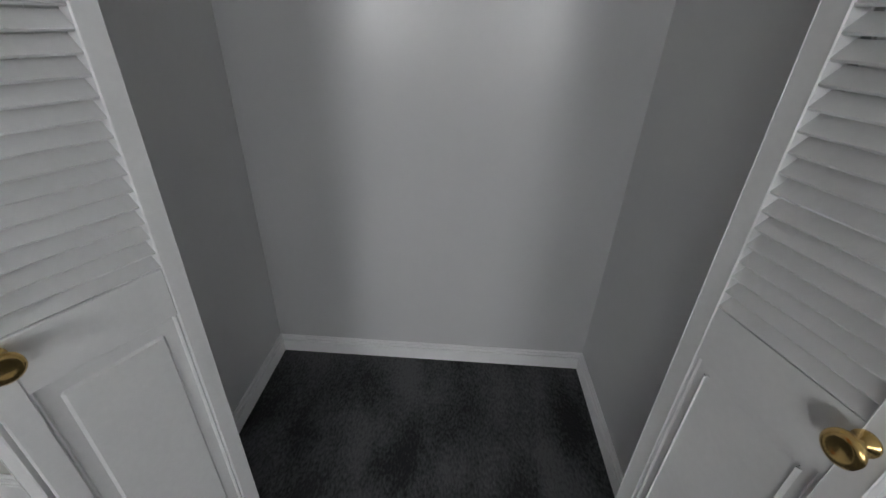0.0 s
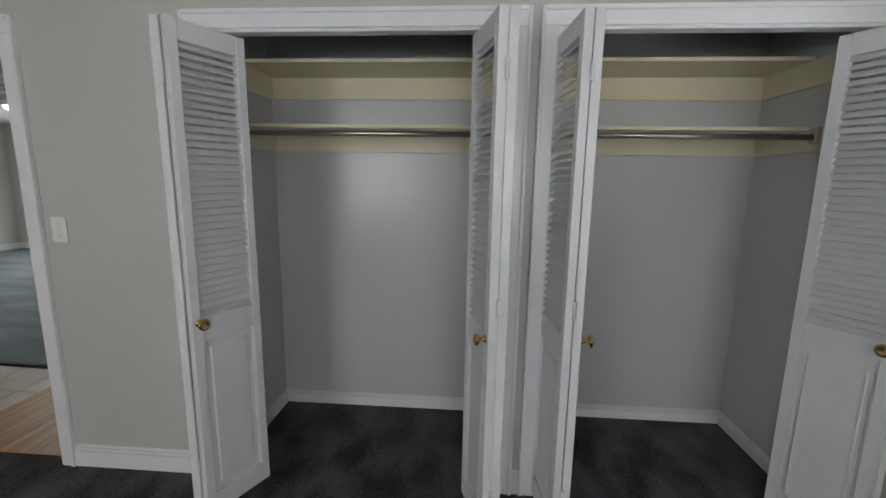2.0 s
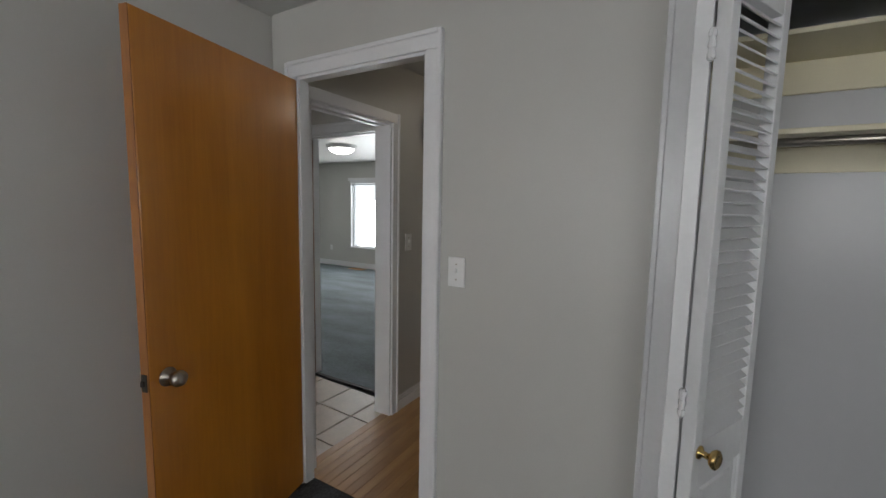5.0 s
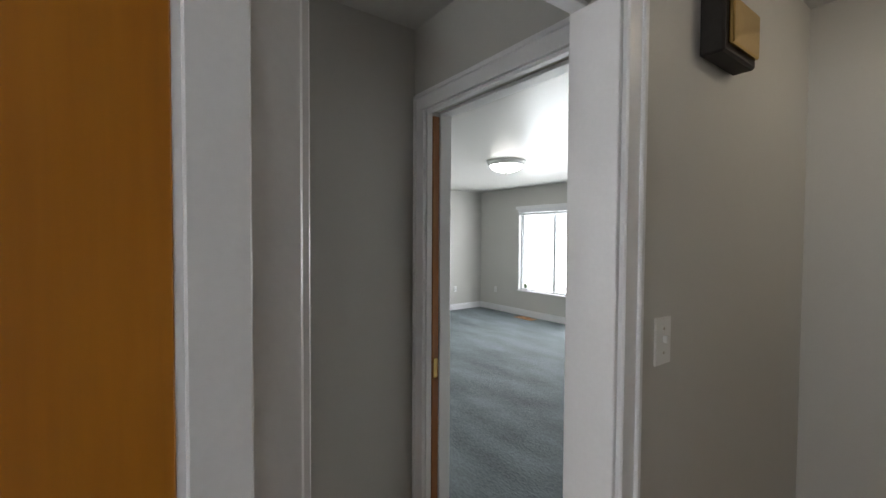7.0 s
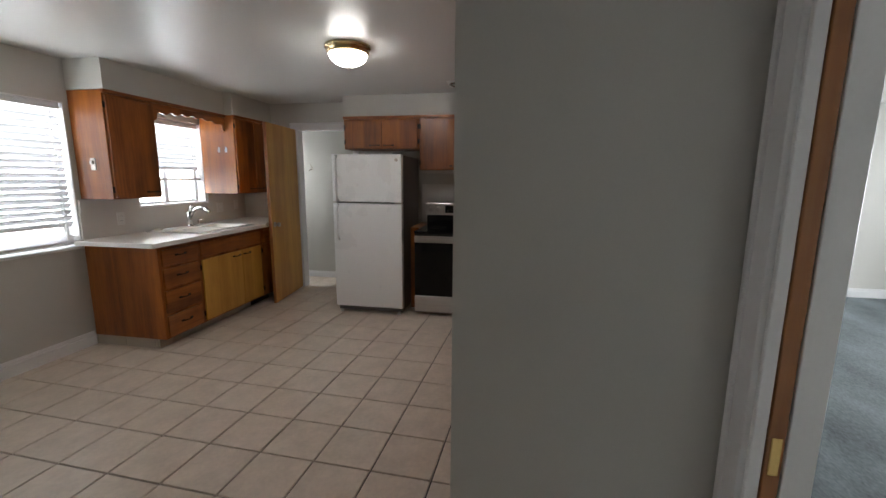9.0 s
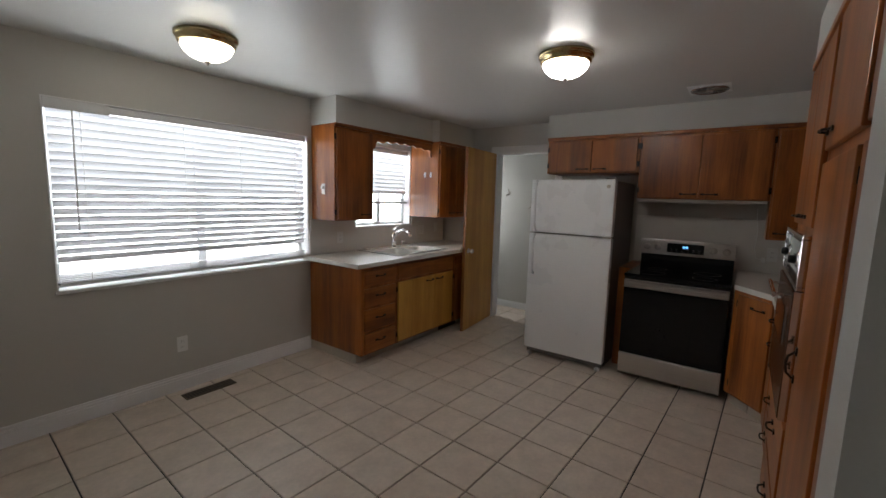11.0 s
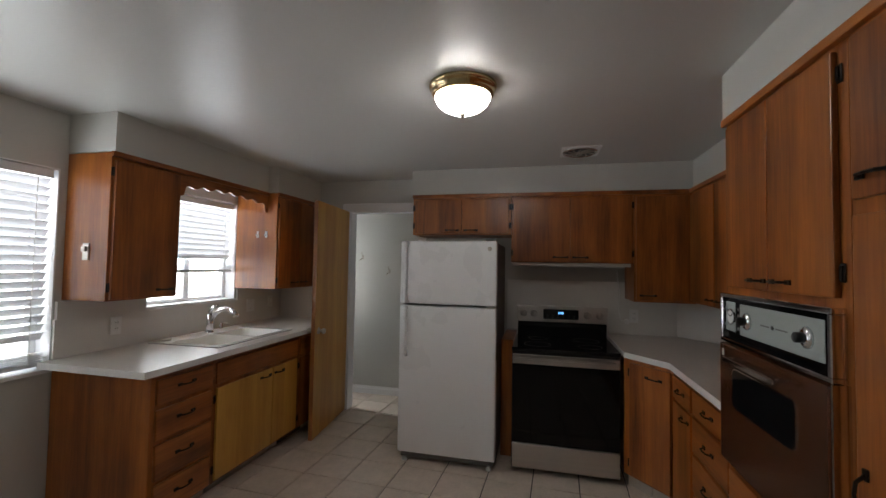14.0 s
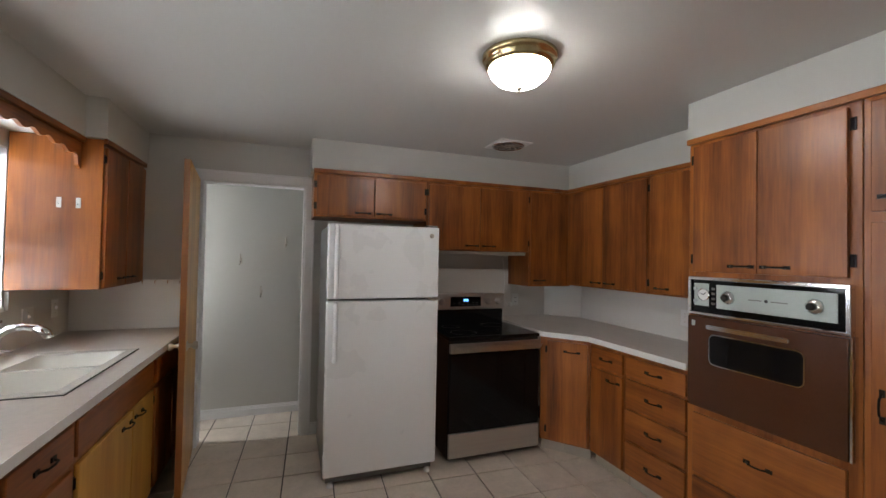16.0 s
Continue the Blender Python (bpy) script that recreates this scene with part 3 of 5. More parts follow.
# ---- bifold closet doors ----
def leaf(t, hand, knob, a, b, flip):
    """One louvred leaf from a to b (plan points); flip puts the knob on the other side."""
    a, b = Vector((*a, 0)), Vector((*b, 0))
    w = (b - a).length
    ux = (b - a).normalized()
    m = Matrix.Translation(a) @ Matrix(((ux.x, -ux.y, 0, 0), (ux.y, ux.x, 0, 0), (0, 0, 1, 0), (0, 0, 0, 1)))
    th, z0, z1, st, mid = 0.032, 0.02, 2.045, 0.038, 0.86

    def put(bm):
        bm.transform(m)
        return bm

    body = part("leaf", put(box(0, -th / 2, z0, st, th / 2, z1)), LOUVER, t, bev=0.002)
    part("stile", put(box(w - st, -th / 2, z0, w, th / 2, z1)), LOUVER, body, bev=0.002)
    for lo, hi in ((z0, z0 + 0.095), (mid - 0.05, mid + 0.055), (z1 - 0.075, z1)):
        part("rail", put(box(st, -th / 2 + 0.001, lo, w - st, th / 2 - 0.001, hi)), LOUVER, body, bev=0.002)
    bm = box(st, -0.005, z0 + 0.095, w - st, 0.005, mid - 0.05)
    part("panel", put(bm), LOUVER, body)
    part("raised_field", put(box(st + 0.03, -0.010, z0 + 0.125, w - st - 0.03, 0.010, mid - 0.08)), LOUVER, body, bev=0.006)
    for e0, e1 in ((st, st + 0.008), (w - st - 0.008, w - st)):
        part("moulding", put(box(e0, -0.011, z0 + 0.095, e1, 0.011, mid - 0.05)), LOUVER, body, bev=0.003)
    n = 36
    pitch = (z1 - 0.075 - mid - 0.055) / n
    base = None
    for k in range(n):
        z = mid + 0.055 + (k + 0.5) * pitch
        if base is None:
            bs = box(st + 0.001, -0.0178, -0.0022, w - st - 0.001, 0.0178, 0.0022)
            bs.transform(Matrix.Translation((0, 0, z)) @ Matrix.Rotation(0.68 * (1 if flip else -1), 4, "X"))
            base = part("slat", put(bs), LOUVER, body)
            zf = z
        else:
            s2 = new("slat", base.data)
            s2.parent, s2.location = body, (0, 0, z - zf)
    if knob:
        side = -1 if flip else 1
        q = m @ Matrix.Translation((0.028 if knob == 1 else w - 0.028, side * th / 2, 0.895)) @ Matrix.Rotation(-side * math.pi / 2, 4, "X")
        part("knob", lathe([(0, 0), (0.017, 0), (0.017, 0.004), (0.008, 0.008), (0.008, 0.022), (0.019, 0.028), (0.024, 0.034), (0.024, 0.040), (0.018, 0.044), (0.012, 0.041), (0, 0.041)], q, n=24), BRASS, body, "polished brass knob", smooth=True)
    return body


def bifold(jamb, fold_a, fold_b, end, flip, knob_flip, label):
    t = thing("bifold_door", label, "closet door", (*fold_a, 0), group="closet bifold doors")
    leaf(t, 0, 0, jamb, fold_a, flip)
    leaf(t, 0, 1, fold_b, end, knob_flip)
    mid = ((fold_a[0] + fold_b[0]) / 2, (fold_a[1] + fold_b[1]) / 2 - 0.004)
    for z in (0.25, 1.02, 1.85):
        bm = tube([(*mid, z - 0.035), (*mid, z + 0.035)], 0.006, n=8)
        for k in range(-1, 2):
            tube([(*mid, z + k * 0.024 - 0.006), (*mid, z + k * 0.024 + 0.006)], 0.0085, bm, 8)
        part("hinge", bm, LOUVER, t, "white painted hinge")
    return t


LBL = "white louvred bifold closet door folded open on the carpet"
bifold((0.066, 1.56), (0.057, 1.245), (0.094, 1.243), (0.230, 1.518), True, True, LBL)
bifold((1.335, 1.54), (1.330, 1.205), (1.294, 1.200), (1.210, 1.500), False, False, LBL)
bifold((1.538, 1.55), (1.572, 1.215), (1.608, 1.220), (1.656, 1.535), True, True, LBL)
bifold((2.745, 1.56), (2.806, 1.275), (2.768, 1.265), (2.608, 1.542), False, False, LBL)

# closet fittings
for x0, x1 in ((0.0, 1.325), (1.435, 2.79)):
    for z, y0 in ((2.075, 1.90), (1.752, 1.86)):
        solid("closet_shelf", box(x0 + 0.002, y0, z - 0.018, x1 - 0.002, 2.24, z), CREAM, "cream painted wooden closet shelf board", "shelf", group="closet shelves", bev=0.002)
    for z0, z1 in ((1.635, 1.733), (1.935, 2.056)):
        t = thing("shelf_cleat", "cream painted cleat band under a closet shelf", "cleat", ((x0 + x1) / 2, 2.23, z0), group="closet cleats")
        part("board", box(x0 + 0.002, 2.222, z0, x1 - 0.002, 2.24, z1), CREAM, t, bev=0.002)
        for p, q in ((x0 + 0.001, x0 + 0.018), (x1 - 0.018, x1 - 0.001)):
            part("board", box(p, 1.72, z0, q, 2.222, z1), CREAM, t, bev=0.002)
    rod = thing("closet_rod", "dull chrome hanging rod with end sockets", "closet rod", ((x0 + x1) / 2, 1.80, 1.70), group="closet rods")
    part("bar", tube([(x0 + 0.02, 1.80, 1.70), (x1 - 0.02, 1.80, 1.70)], 0.0135, n=14), NICKEL, rod, smooth=True)
    for xs, s in ((x0 + 0.018, 1), (x1 - 0.018, -1)):
        part("socket", box(xs, 1.778, 1.672, xs + s * 0.022, 1.822, 1.742), NICKEL, rod, "steel rod socket", bev=0.004)

# bedroom door
door = thing("door_bedroom", "amber varnished flush wooden door standing open", "door", (-1.598, 1.515, 0.012), rz=-76.5)
part("slab", box(0, -0.035, 0, 0.79, 0.0, 2.05), AMBER, door, bev=0.002, local=True)
part("edge_band", box(0.791, -0.034, 0.0, 0.794, -0.001, 2.05), EDGE, door, local=True)
for s, y in ((1, 0.0), (-1, -0.035)):
    q = Matrix.Translation((0.728, y, 0.875)) @ Matrix.Rotation(-s * math.pi / 2, 4, "X")
    part("door_knob", lathe([(0, 0), (0.032, 0), (0.032, 0.004), (0.014, 0.010), (0.012, 0.03), (0.024, 0.036), (0.028, 0.05), (0.024, 0.062), (0.01, 0.066), (0, 0.066)], q), NICKEL, door, "dull nickel knob", smooth=True, local=True)
part("latch_plate", box(0.7945, -0.030, 0.845, 0.797, -0.006, 0.905), DARKMETAL, door, local=True, bev=0.001)
part("latch_bolt", box(0.797, -0.024, 0.865, 0.807, -0.012, 0.885), DARKMETAL, door, local=True, bev=0.002)
part("strike_plate", box(-0.876, 1.56, 0.88, -0.8745, 1.60, 0.96), DARKMETAL, thing("strike_plate_plate", "dark strike plate on the door jamb", "strike plate", (-0.875, 1.58, 0.92)), bev=0.0005)


def switch_plate(label, o, plane, a, z, toggles=1, outlet=False, w=0.075, h=0.118):
    t = thing("wall_outlet" if outlet else "light_switch", label, "outlet" if outlet else "switch", on_face(o, plane, a, z, 0))
    part("plate", facing(o, plane, a - w / 2, a + w / 2, z - h / 2, z + h / 2, 0, 0.006), PLASTIC, t, bev=0.003, seg=2)
    if outlet:
        for dz in (-0.021, 0.021):
            q = part("receptacle", facing(o, plane, a - 0.017, a + 0.017, z + dz - 0.014, z + dz + 0.014, 0.006, 0.009), PLASTIC, t, bev=0.003)
            for da in (-0.007, 0.007):
                part("slot", facing(o, plane, a + da - 0.0014, a + da + 0.0014, z + dz - 0.005, z + dz + 0.006, 0.009, 0.0094), DARKMETAL, q)
    else:
        part("toggle", facing(o, plane, a - 0.005, a + 0.005, z - 0.004, z + 0.014, 0.006, 0.018), PLASTIC, t, bev=0.002)
        for dz in (-0.03, 0.03):
            part("screw", facing(o, plane, a - 0.003, a + 0.003, z + dz - 0.003, z + dz + 0.003, 0.006, 0.0072), NICKEL, t)
    return t


switch_plate("white toggle switch on the greige bedroom wall", "-y", 1.53, -0.712, 1.224)
switch_plate("white toggle switch on the hall wall", "+x", -1.66, 2.53, 1.215)
switch_plate("white duplex outlet above the kitchen baseboard", "+y", -1.68, -3.47, 0.36, outlet=True)
switch_plate("white duplex outlet on the sink backsplash", "+y", -1.66, -4.98, 1.085, outlet=True)
switch_plate("white switch on the sink backsplash", "+y", -1.66, -6.30, 1.10, w=0.11)
switch_plate("white switch on the sink backsplash near the corner", "+y", -1.66, -6.60, 1.12)
switch_plate("white duplex outlet behind the range", "+x", -6.78, 1.92, 1.10, outlet=True)
switch_plate("white switch above the counter", "-y", 2.51, -5.35, 1.10)
switch_plate("white outlet low on the living room wall", "+x", -7.74, 6.6, 0.42, outlet=True)
switch_plate("white outlet low under the living room window", "-y", 7.28, -7.28, 0.42, outlet=True)
chime = thing("door_chime", "dark wooden door chime box high on the hall wall", "door chime", (-1.65, 2.80, 2.03))
part("body", box(-1.66, 2.70, 1.95, -1.60, 2.92, 2.11), DARKMETAL, chime, bev=0.006)
part("cover", box(-1.60, 2.72, 1.97, -1.585, 2.90, 2.09), BRASS, chime, "brass grille cover", bev=0.004)


# ---- lamps ----
def ceiling_lamp(label, x, y, r, dome, z=H, ring=AGED):
    t = thing("ceiling_light", label, "ceiling light", (x, y, z), group="flush ceiling lights")
    q = Matrix.Translation((x, y, z))
    part("base_ring", lathe([(0, 0), (r, 0), (r, -0.012), (r * 0.97, -0.02), (r * 0.93, -0.022), (r * 0.93, -0.04), (r * 0.88, -0.052), (r * 0.8, -0.055), (0, -0.055)], q, n=40), ring, t, "stepped lamp ring", smooth=True)
    part("shade", lathe([(r * 0.82, -0.050), (r * 0.82, -0.062), (r * 0.74, -0.088), (r * 0.58, -0.112), (r * 0.36, -0.128), (r * 0.12, -0.135), (0, -0.136)], q, n=40), dome, t, "lit frosted glass bowl", smooth=True)
    part("finial", lathe([(0, -0.134), (0.017, -0.137), (0.012, -0.146), (0.006, -0.150), (0.008, -0.156), (0, -0.164)], q, n=16), NICKEL, t, smooth=True)
    return t


ceiling_lamp("lit frosted bowl ceiling light with a brass ring", -4.72, 0.735, 0.165, DOME)
ceiling_lamp("dimmer lit bowl ceiling light by the big window", -3.37, -0.87, 0.165, DOME2)
# added lamp, hidden by the walls, brightens the hall
ceiling_lamp("lit bowl ceiling light added out of view in the hall", -0.95, 3.25, 0.14, DOME4)
ceiling_lamp("lit wide bowl ceiling light in the living room", -4.83, 5.12, 0.24, DOME3, ring=PLASTIC)


# ---- kitchen ----
def face_frame(t, o, plane, a0, a1, z0, z1, depth, mat=CAB):
    """A cabinet body: box set behind its front frame."""
    s = 1 if o[0] == "+" else -1
    return part("body", facing(o, plane, a0, a1, z0, z1, -depth, 0.0), mat, t, bev=0.002)


def cabinet(label, o, plane, a0, a1, z0, z1, depth, name="wall_cabinet", group="wall cabinets"):
    t = thing(name, label, "cabinet", on_face(o, plane, (a0 + a1) / 2, z0, -depth / 2), group=group)
    face_frame(t, o, plane, a0, a1, z0, z1, depth)
    return t


def crown(name, o, plane, a0, a1, z):
    t = thing(name, "orange brown wooden crown strip under the soffit", "trim", on_face(o, plane, (a0 + a1) / 2, z, 0), kind="structure")
    part("board", facing(o, plane, a0, a1, z - 0.012, z + 0.02, 0.0, 0.022), CAB_H if o[1] == "y" else CAB, t, bev=0.005, seg=2)
    return t


# south: sink run
YF = -0.945
c = cabinet("orange brown four drawer base cabinet", "+y", YF, -5.06, -4.62, 0.09, 0.895, 0.72, "base_cabinet", "base cabinets")
for z0, z1 in ((0.725, 0.865), (0.535, 0.70), (0.315, 0.51), (0.105, 0.29)):
    front(c, "+y", YF, -5.04, -4.645, z0, z1, CAB_H, "drawer", (-4.84, (z0 + z1) / 2 + 0.012))
c = cabinet("sink base cabinet with pale birch doors", "+y", YF, -6.02, -5.06, 0.09, 0.74, 0.72, "base_cabinet", "base cabinets")
part("front_rail", facing("+y", YF, -6.019, -5.061, 0.7405, 0.8945, -0.03, -0.0005), CAB_H, c)
part("apron", facing("+y", YF, -6.0, -5.08, 0.725, 0.865, 0.001, 0.014), CAB_H, c, bev=0.004)
front(c, "+y", YF, -5.655, -5.085, 0.11, 0.70, BIRCH, pull_at=(-5.57, 0.655), hinges=-5.075)
front(c, "+y", YF, -5.99, -5.66, 0.11, 0.70, BIRCH, pull_at=(-5.74, 0.655), hinges=-6.0)
c = cabinet("narrow dark orange brown base cabinet by the passage", "+y", YF, -6.795, -6.021, 0.09, 0.895, 0.72, "base_cabinet", "base cabinets")
front(c, "+y", YF, -6.40, -6.04, 0.11, 0.70, CAB, hinges=-6.03)
front(c, "+y", YF, -6.77, -6.42, 0.11, 0.70, CAB)
front(c, "+y", YF, -6.40, -6.04, 0.725, 0.865, CAB_H, "drawer")
toe = thing("trim_toe_kick_south", "cream tile toe kick under the sink cabinets", "toe kick", (-5.6, -1.2, 0), kind="structure")
for x in np.arange(-6.79, -4.7, 0.336):
    part("tile", box(x, -1.05, 0, min(x + 0.332, -4.635), -1.03, 0.088), WHITE_GROUT, toe, bev=0.002)
for y in np.arange(-1.67, -1.06, 0.30):
    part("tile", box(-4.645, y, 0, -4.63, min(y + 0.296, -1.055), 0.088), WHITE_GROUT, toe, bev=0.002)
reg = thing("toe_register", "dark metal heat register in the toe kick", "register", (-6.05, -1.02, 0))
part("frame", box(-6.22, -1.032, 0.008, -5.88, -1.022, 0.08), DARKMETAL, reg, bev=0.002)
for k in range(8):
    part("louver", box(-6.20 + k * 0.04, -1.022, 0.015, -6.175 + k * 0.04, -1.018, 0.073), BLACKM, reg)


def countertop(name, outline, label, z=0.935, th=0.038):
    t = thing(name, label, "countertop", (outline[0][0], outline[0][1], z))
    part("slab", prism(outline, z - th + 0.004, z), LAMINATE, t)
    return t


# worktop with a cutout for the sink: boards round the hole
SX0, SX1, SY0, SY1 = -6.00, -5.20, -1.50, -1.04
ct = thing("countertop", "pale speckled laminate worktop with white edge and sink cutout", "countertop", (-5.6, -1.3, 0.92))
bmk = bmesh.new()
rings = []
for z in (0.935, 0.899):
    for x0, x1, y0, y1 in ((-6.795, -4.545, -1.66, -0.905), (SX0, SX1, SY0, SY1)):
        rings.append([bmk.verts.new((x, y, z)) for x, y in ((x0, y0), (x1, y0), (x1, y1), (x0, y1))])
for u, v in ((0, 1), (2, 3), (0, 2), (1, 3)):
    for k in range(4):
        bmk.faces.new((rings[u][k], rings[u][(k + 1) % 4], rings[v][(k + 1) % 4], rings[v][k]))
bmesh.ops.recalc_face_normals(bmk, faces=bmk.faces[:])
part("slab", bmk, LAMINATE, ct)
part("front_edge", box(-6.795, -0.905, 0.898, -4.545, -0.902, 0.936), LAMEDGE, ct)
part("end_edge", box(-4.545, -1.66, 0.898, -4.542, -0.902, 0.936), LAMEDGE, ct)

sink = thing("kitchen_sink", "white porcelain double bowl drop-in sink", "sink", ((SX0 + SX1) / 2, -1.27, 0.93))


def basin(x0, x1, y0, y1, top, deep):
    bm = bmesh.new()
    rings = []
    for ins, z, r in ((0.0, top, 0.05), (0.006, top - 0.01, 0.055), (0.022, top - deep * 0.6, 0.06), (0.05, top - deep, 0.07)):
        ring = []
        for cx, cy, a0 in ((x1 - ins - r, y1 - ins - r, 0), (x0 + ins + r, y1 - ins - r, 90), (x0 + ins + r, y0 + ins + r, 180), (x1 - ins - r, y0 + ins + r, 270)):
            for k in range(5):
                a = radians(a0 + k * 22.5)
                ring.append(bm.verts.new((cx + r * math.cos(a), cy + r * math.sin(a), z)))
        rings.append(ring)
    for u, v in zip(rings, rings[1:]):
        for k in range(len(u)):
            bm.faces.new((u[k], v[k], v[(k + 1) % len(u)], u[(k + 1) % len(u)]))
    bm.faces.new(rings[-1])
    bmesh.ops.recalc_face_normals(bm, faces=bm.faces[:])
    bmesh.ops.reverse_faces(bm, faces=bm.faces[:])
    return bm


xm = -5.62
part("bowl", basin(SX0 + 0.03, xm - 0.012, SY0 + 0.05, SY1 - 0.02, 0.940, 0.17), PORCELAIN, sink, smooth=True)
part("bowl", basin(xm + 0.012, SX1 - 0.03, SY0 + 0.05, SY1 - 0.02, 0.940, 0.17), PORCELAIN, sink, smooth=True)
bmk = bmesh.new()
for p, q, r, s in ((SX0 - 0.02, SX0 + 0.032, SY0 - 0.10, SY1 + 0.02), (SX1 - 0.032, SX1 + 0.02, SY0 - 0.10, SY1 + 0.02), (xm - 0.014, xm + 0.014, SY0 + 0.05, SY1 - 0.02), (SX0 + 0.032, SX1 - 0.032, SY1 - 0.022, SY1 + 0.02), (SX0 + 0.032, SX1 - 0.032, SY0 - 0.10, SY0 + 0.052)):
    box(p, r, 0.9355, q, s, 0.9415, bmk)
part("rim", bmk, PORCELAIN, sink)
bmk = bmesh.new()
for p, q, r, s in ((SX0 - 0.026, SX0 - 0.02, SY0 - 0.106, SY1 + 0.026), (SX1 + 0.02, SX1 + 0.026, SY0 - 0.106, SY1 + 0.026), (SX0 - 0.02, SX1 + 0.02, SY1 + 0.02, SY1 + 0.026), (SX0 - 0.02, SX1 + 0.02, SY0 - 0.106, SY0 - 0.10)):
    box(p, r, 0.9352, q, s, 0.9385, bmk)
part("seal", bmk, GROUT, sink, "dark sealant line")
for cx in (-5.81, -5.42):
    part("drain", lathe([(0, 0.001), (0.035, 0.001), (0.04, 0.004), (0.042, 0.0)], Matrix.Translation((cx, -1.25, 0.7705)), n=20), CHROME, sink, smooth=True)

fx, fy = -5.64, -1.515
fau = thing("faucet", "chrome single lever pull-out kitchen faucet", "faucet", (fx, fy, 0.9415))
part("deck_plate", lathe([(0, 0.0), (0.034, 0.0), (0.034, 0.008), (0.028, 0.014), (0, 0.014)], Matrix.Translation((fx, fy, 0.9415))), CHROME, fau, smooth=True)
part("column", tube([(fx, fy, 0.95), (fx, fy, 1.02), (fx, fy, 1.09)], 0.027, n=16, r2=0.023), CHROME, fau, smooth=True)
part("spout", tube([(fx, fy, 1.03), (fx, fy + 0.05, 1.10), (fx, fy + 0.10, 1.135), (fx, fy + 0.15, 1.145), (fx, fy + 0.20, 1.135), (fx, fy + 0.23, 1.115)], 0.017, n=14), CHROME, fau, smooth=True)
part("spray_head", tube([(fx, fy + 0.195, 1.137), (fx, fy + 0.235, 1.11), (fx, fy + 0.245, 1.085)], 0.020, n=14, r2=0.023), CHROME, fau, smooth=True)
part("lever", tube([(fx, fy, 1.085), (fx + 0.004, fy + 0.005, 1.12), (fx, fy + 0.03, 1.155), (fx, fy + 0.07, 1.17)], 0.018, n=12, r2=0.007), CHROME, fau, smooth=True)
soap = thing("soap_dispenser", "small chrome soap pump beside the faucet", "soap dispenser", (-5.80, -1.545, 0.9415))
part("body", tube([(-5.80, -1.545, 0.9415), (-5.80, -1.545, 0.955), (-5.80, -1.545, 1.0)], 0.014, n=12), CHROME, soap, smooth=True)
part("nozzle", tube([(-5.80, -1.545, 0.998), (-5.80, -1.54, 1.006), (-5.80, -1.48, 1.0)], 0.006, n=8), CHROME, soap, smooth=True)
cap = thing("sink_stopper", "black and steel sink strainer lying on the worktop", "sink strainer", (-5.27, -1.56, 0.9415))
part("rim", lathe([(0, 0), (0.04, 0), (0.042, 0.008), (0.03, 0.012), (0.01, 0.02), (0, 0.021)], Matrix.Translation((-5.27, -1.56, 0.9415))), NICKEL, cap, smooth=True)

sp = solid("trim_backsplash_south", box(-6.795, -1.68, 0.936, -4.62, -1.66, 1.165), SPLASH, "white smooth backsplash panel behind the sink", "backsplash", "structure")
bmk = bmesh.new()
for p, q, lo, hi in cells(-6.795, -4.63, 1.165, 1.27, ((-6.12, -5.19, 1.16, 1.28),)):
    box(p, -1.68, lo, q, -1.66, hi, bmk)
solid("trim_backsplash_south_upper", bmk, SPLASH, "white smooth backsplash panel behind the sink", "backsplash", "structure")
solid("trim_backsplash_corner", box(-6.80, -1.659, 0.936, -6.785, -0.96, 1.30), SPLASH, "white backsplash panel on the side wall", "backsplash", "structure")
rail = thing("hook_rail", "small row of brass cup hooks on the backsplash edge", "hooks", (-6.78, -1.1, 1.30))
for y in (-1.22, -1.14, -1.06, -0.98):
    part("hook", tube([(-6.785, y, 1.29), (-6.77, y, 1.29), (-6.765, y, 1.28), (-6.77, y, 1.272)], 0.003, n=6), BRASS, rail)

# south wall cabinets and scalloped valance
YU = -1.345
c = cabinet("orange brown wall cabinet beside the sink window", "+y", YU, -5.14, -4.66, 1.28, 2.16, 0.333)
front(c, "+y", YU, -5.125, -4.675, 1.29, 2.115, CAB, pull_at=(-5.03, 1.335), hinges=-4.668)
YC = -1.24
c = cabinet("orange brown corner wall cabinet with two doors", "+y", YC, -6.795, -6.09, 1.28, 2.16, 0.43)
front(c, "+y", YC, -6.435, -6.105, 1.29, 2.115, CAB, pull_at=(-6.36, 1.335), hinges=-6.10)
front(c, "+y", YC, -6.78, -6.445, 1.29, 2.115, CAB, pull_at=(-6.52, 1.335), hinges=-6.788)
val = thing("window_valance", "scalloped orange brown wooden valance above the sink window", "valance", (-5.65, YU, 2.1))
pts = [(-6.089, 2.155), (-5.141, 2.155)]
edge = []
for k in range(61):
    u = k / 60
    x = -5.141 - u * 0.948
    w = abs(u - 0.5) * 2
    z = 2.075 - 0.035 * w ** 2 + 0.010 * math.cos(w * 22) - (0.05 if w > 0.93 else 0)
    edge.append((x, z))
bmk = bmesh.new()
f0 = [bmk.verts.new((x, YU - 0.018, z)) for x, z in pts + edge]
f1 = [bmk.verts.new((x, YU, z)) for x, z in pts + edge]
for k in range(len(f0)):
    j = (k + 1) % len(f0)
    bmk.faces.new((f0[k], f0[j], f1[j], f1[k]))
bmk.faces.new(f0[::-1])
bmk.faces.new(f1)
bmesh.ops.recalc_face_normals(bmk, faces=bmk.faces[:])
part("board", bmk, CAB_H, val)
crown("trim_crown_south", "+y", YU, -6.089, -4.655, 2.145)
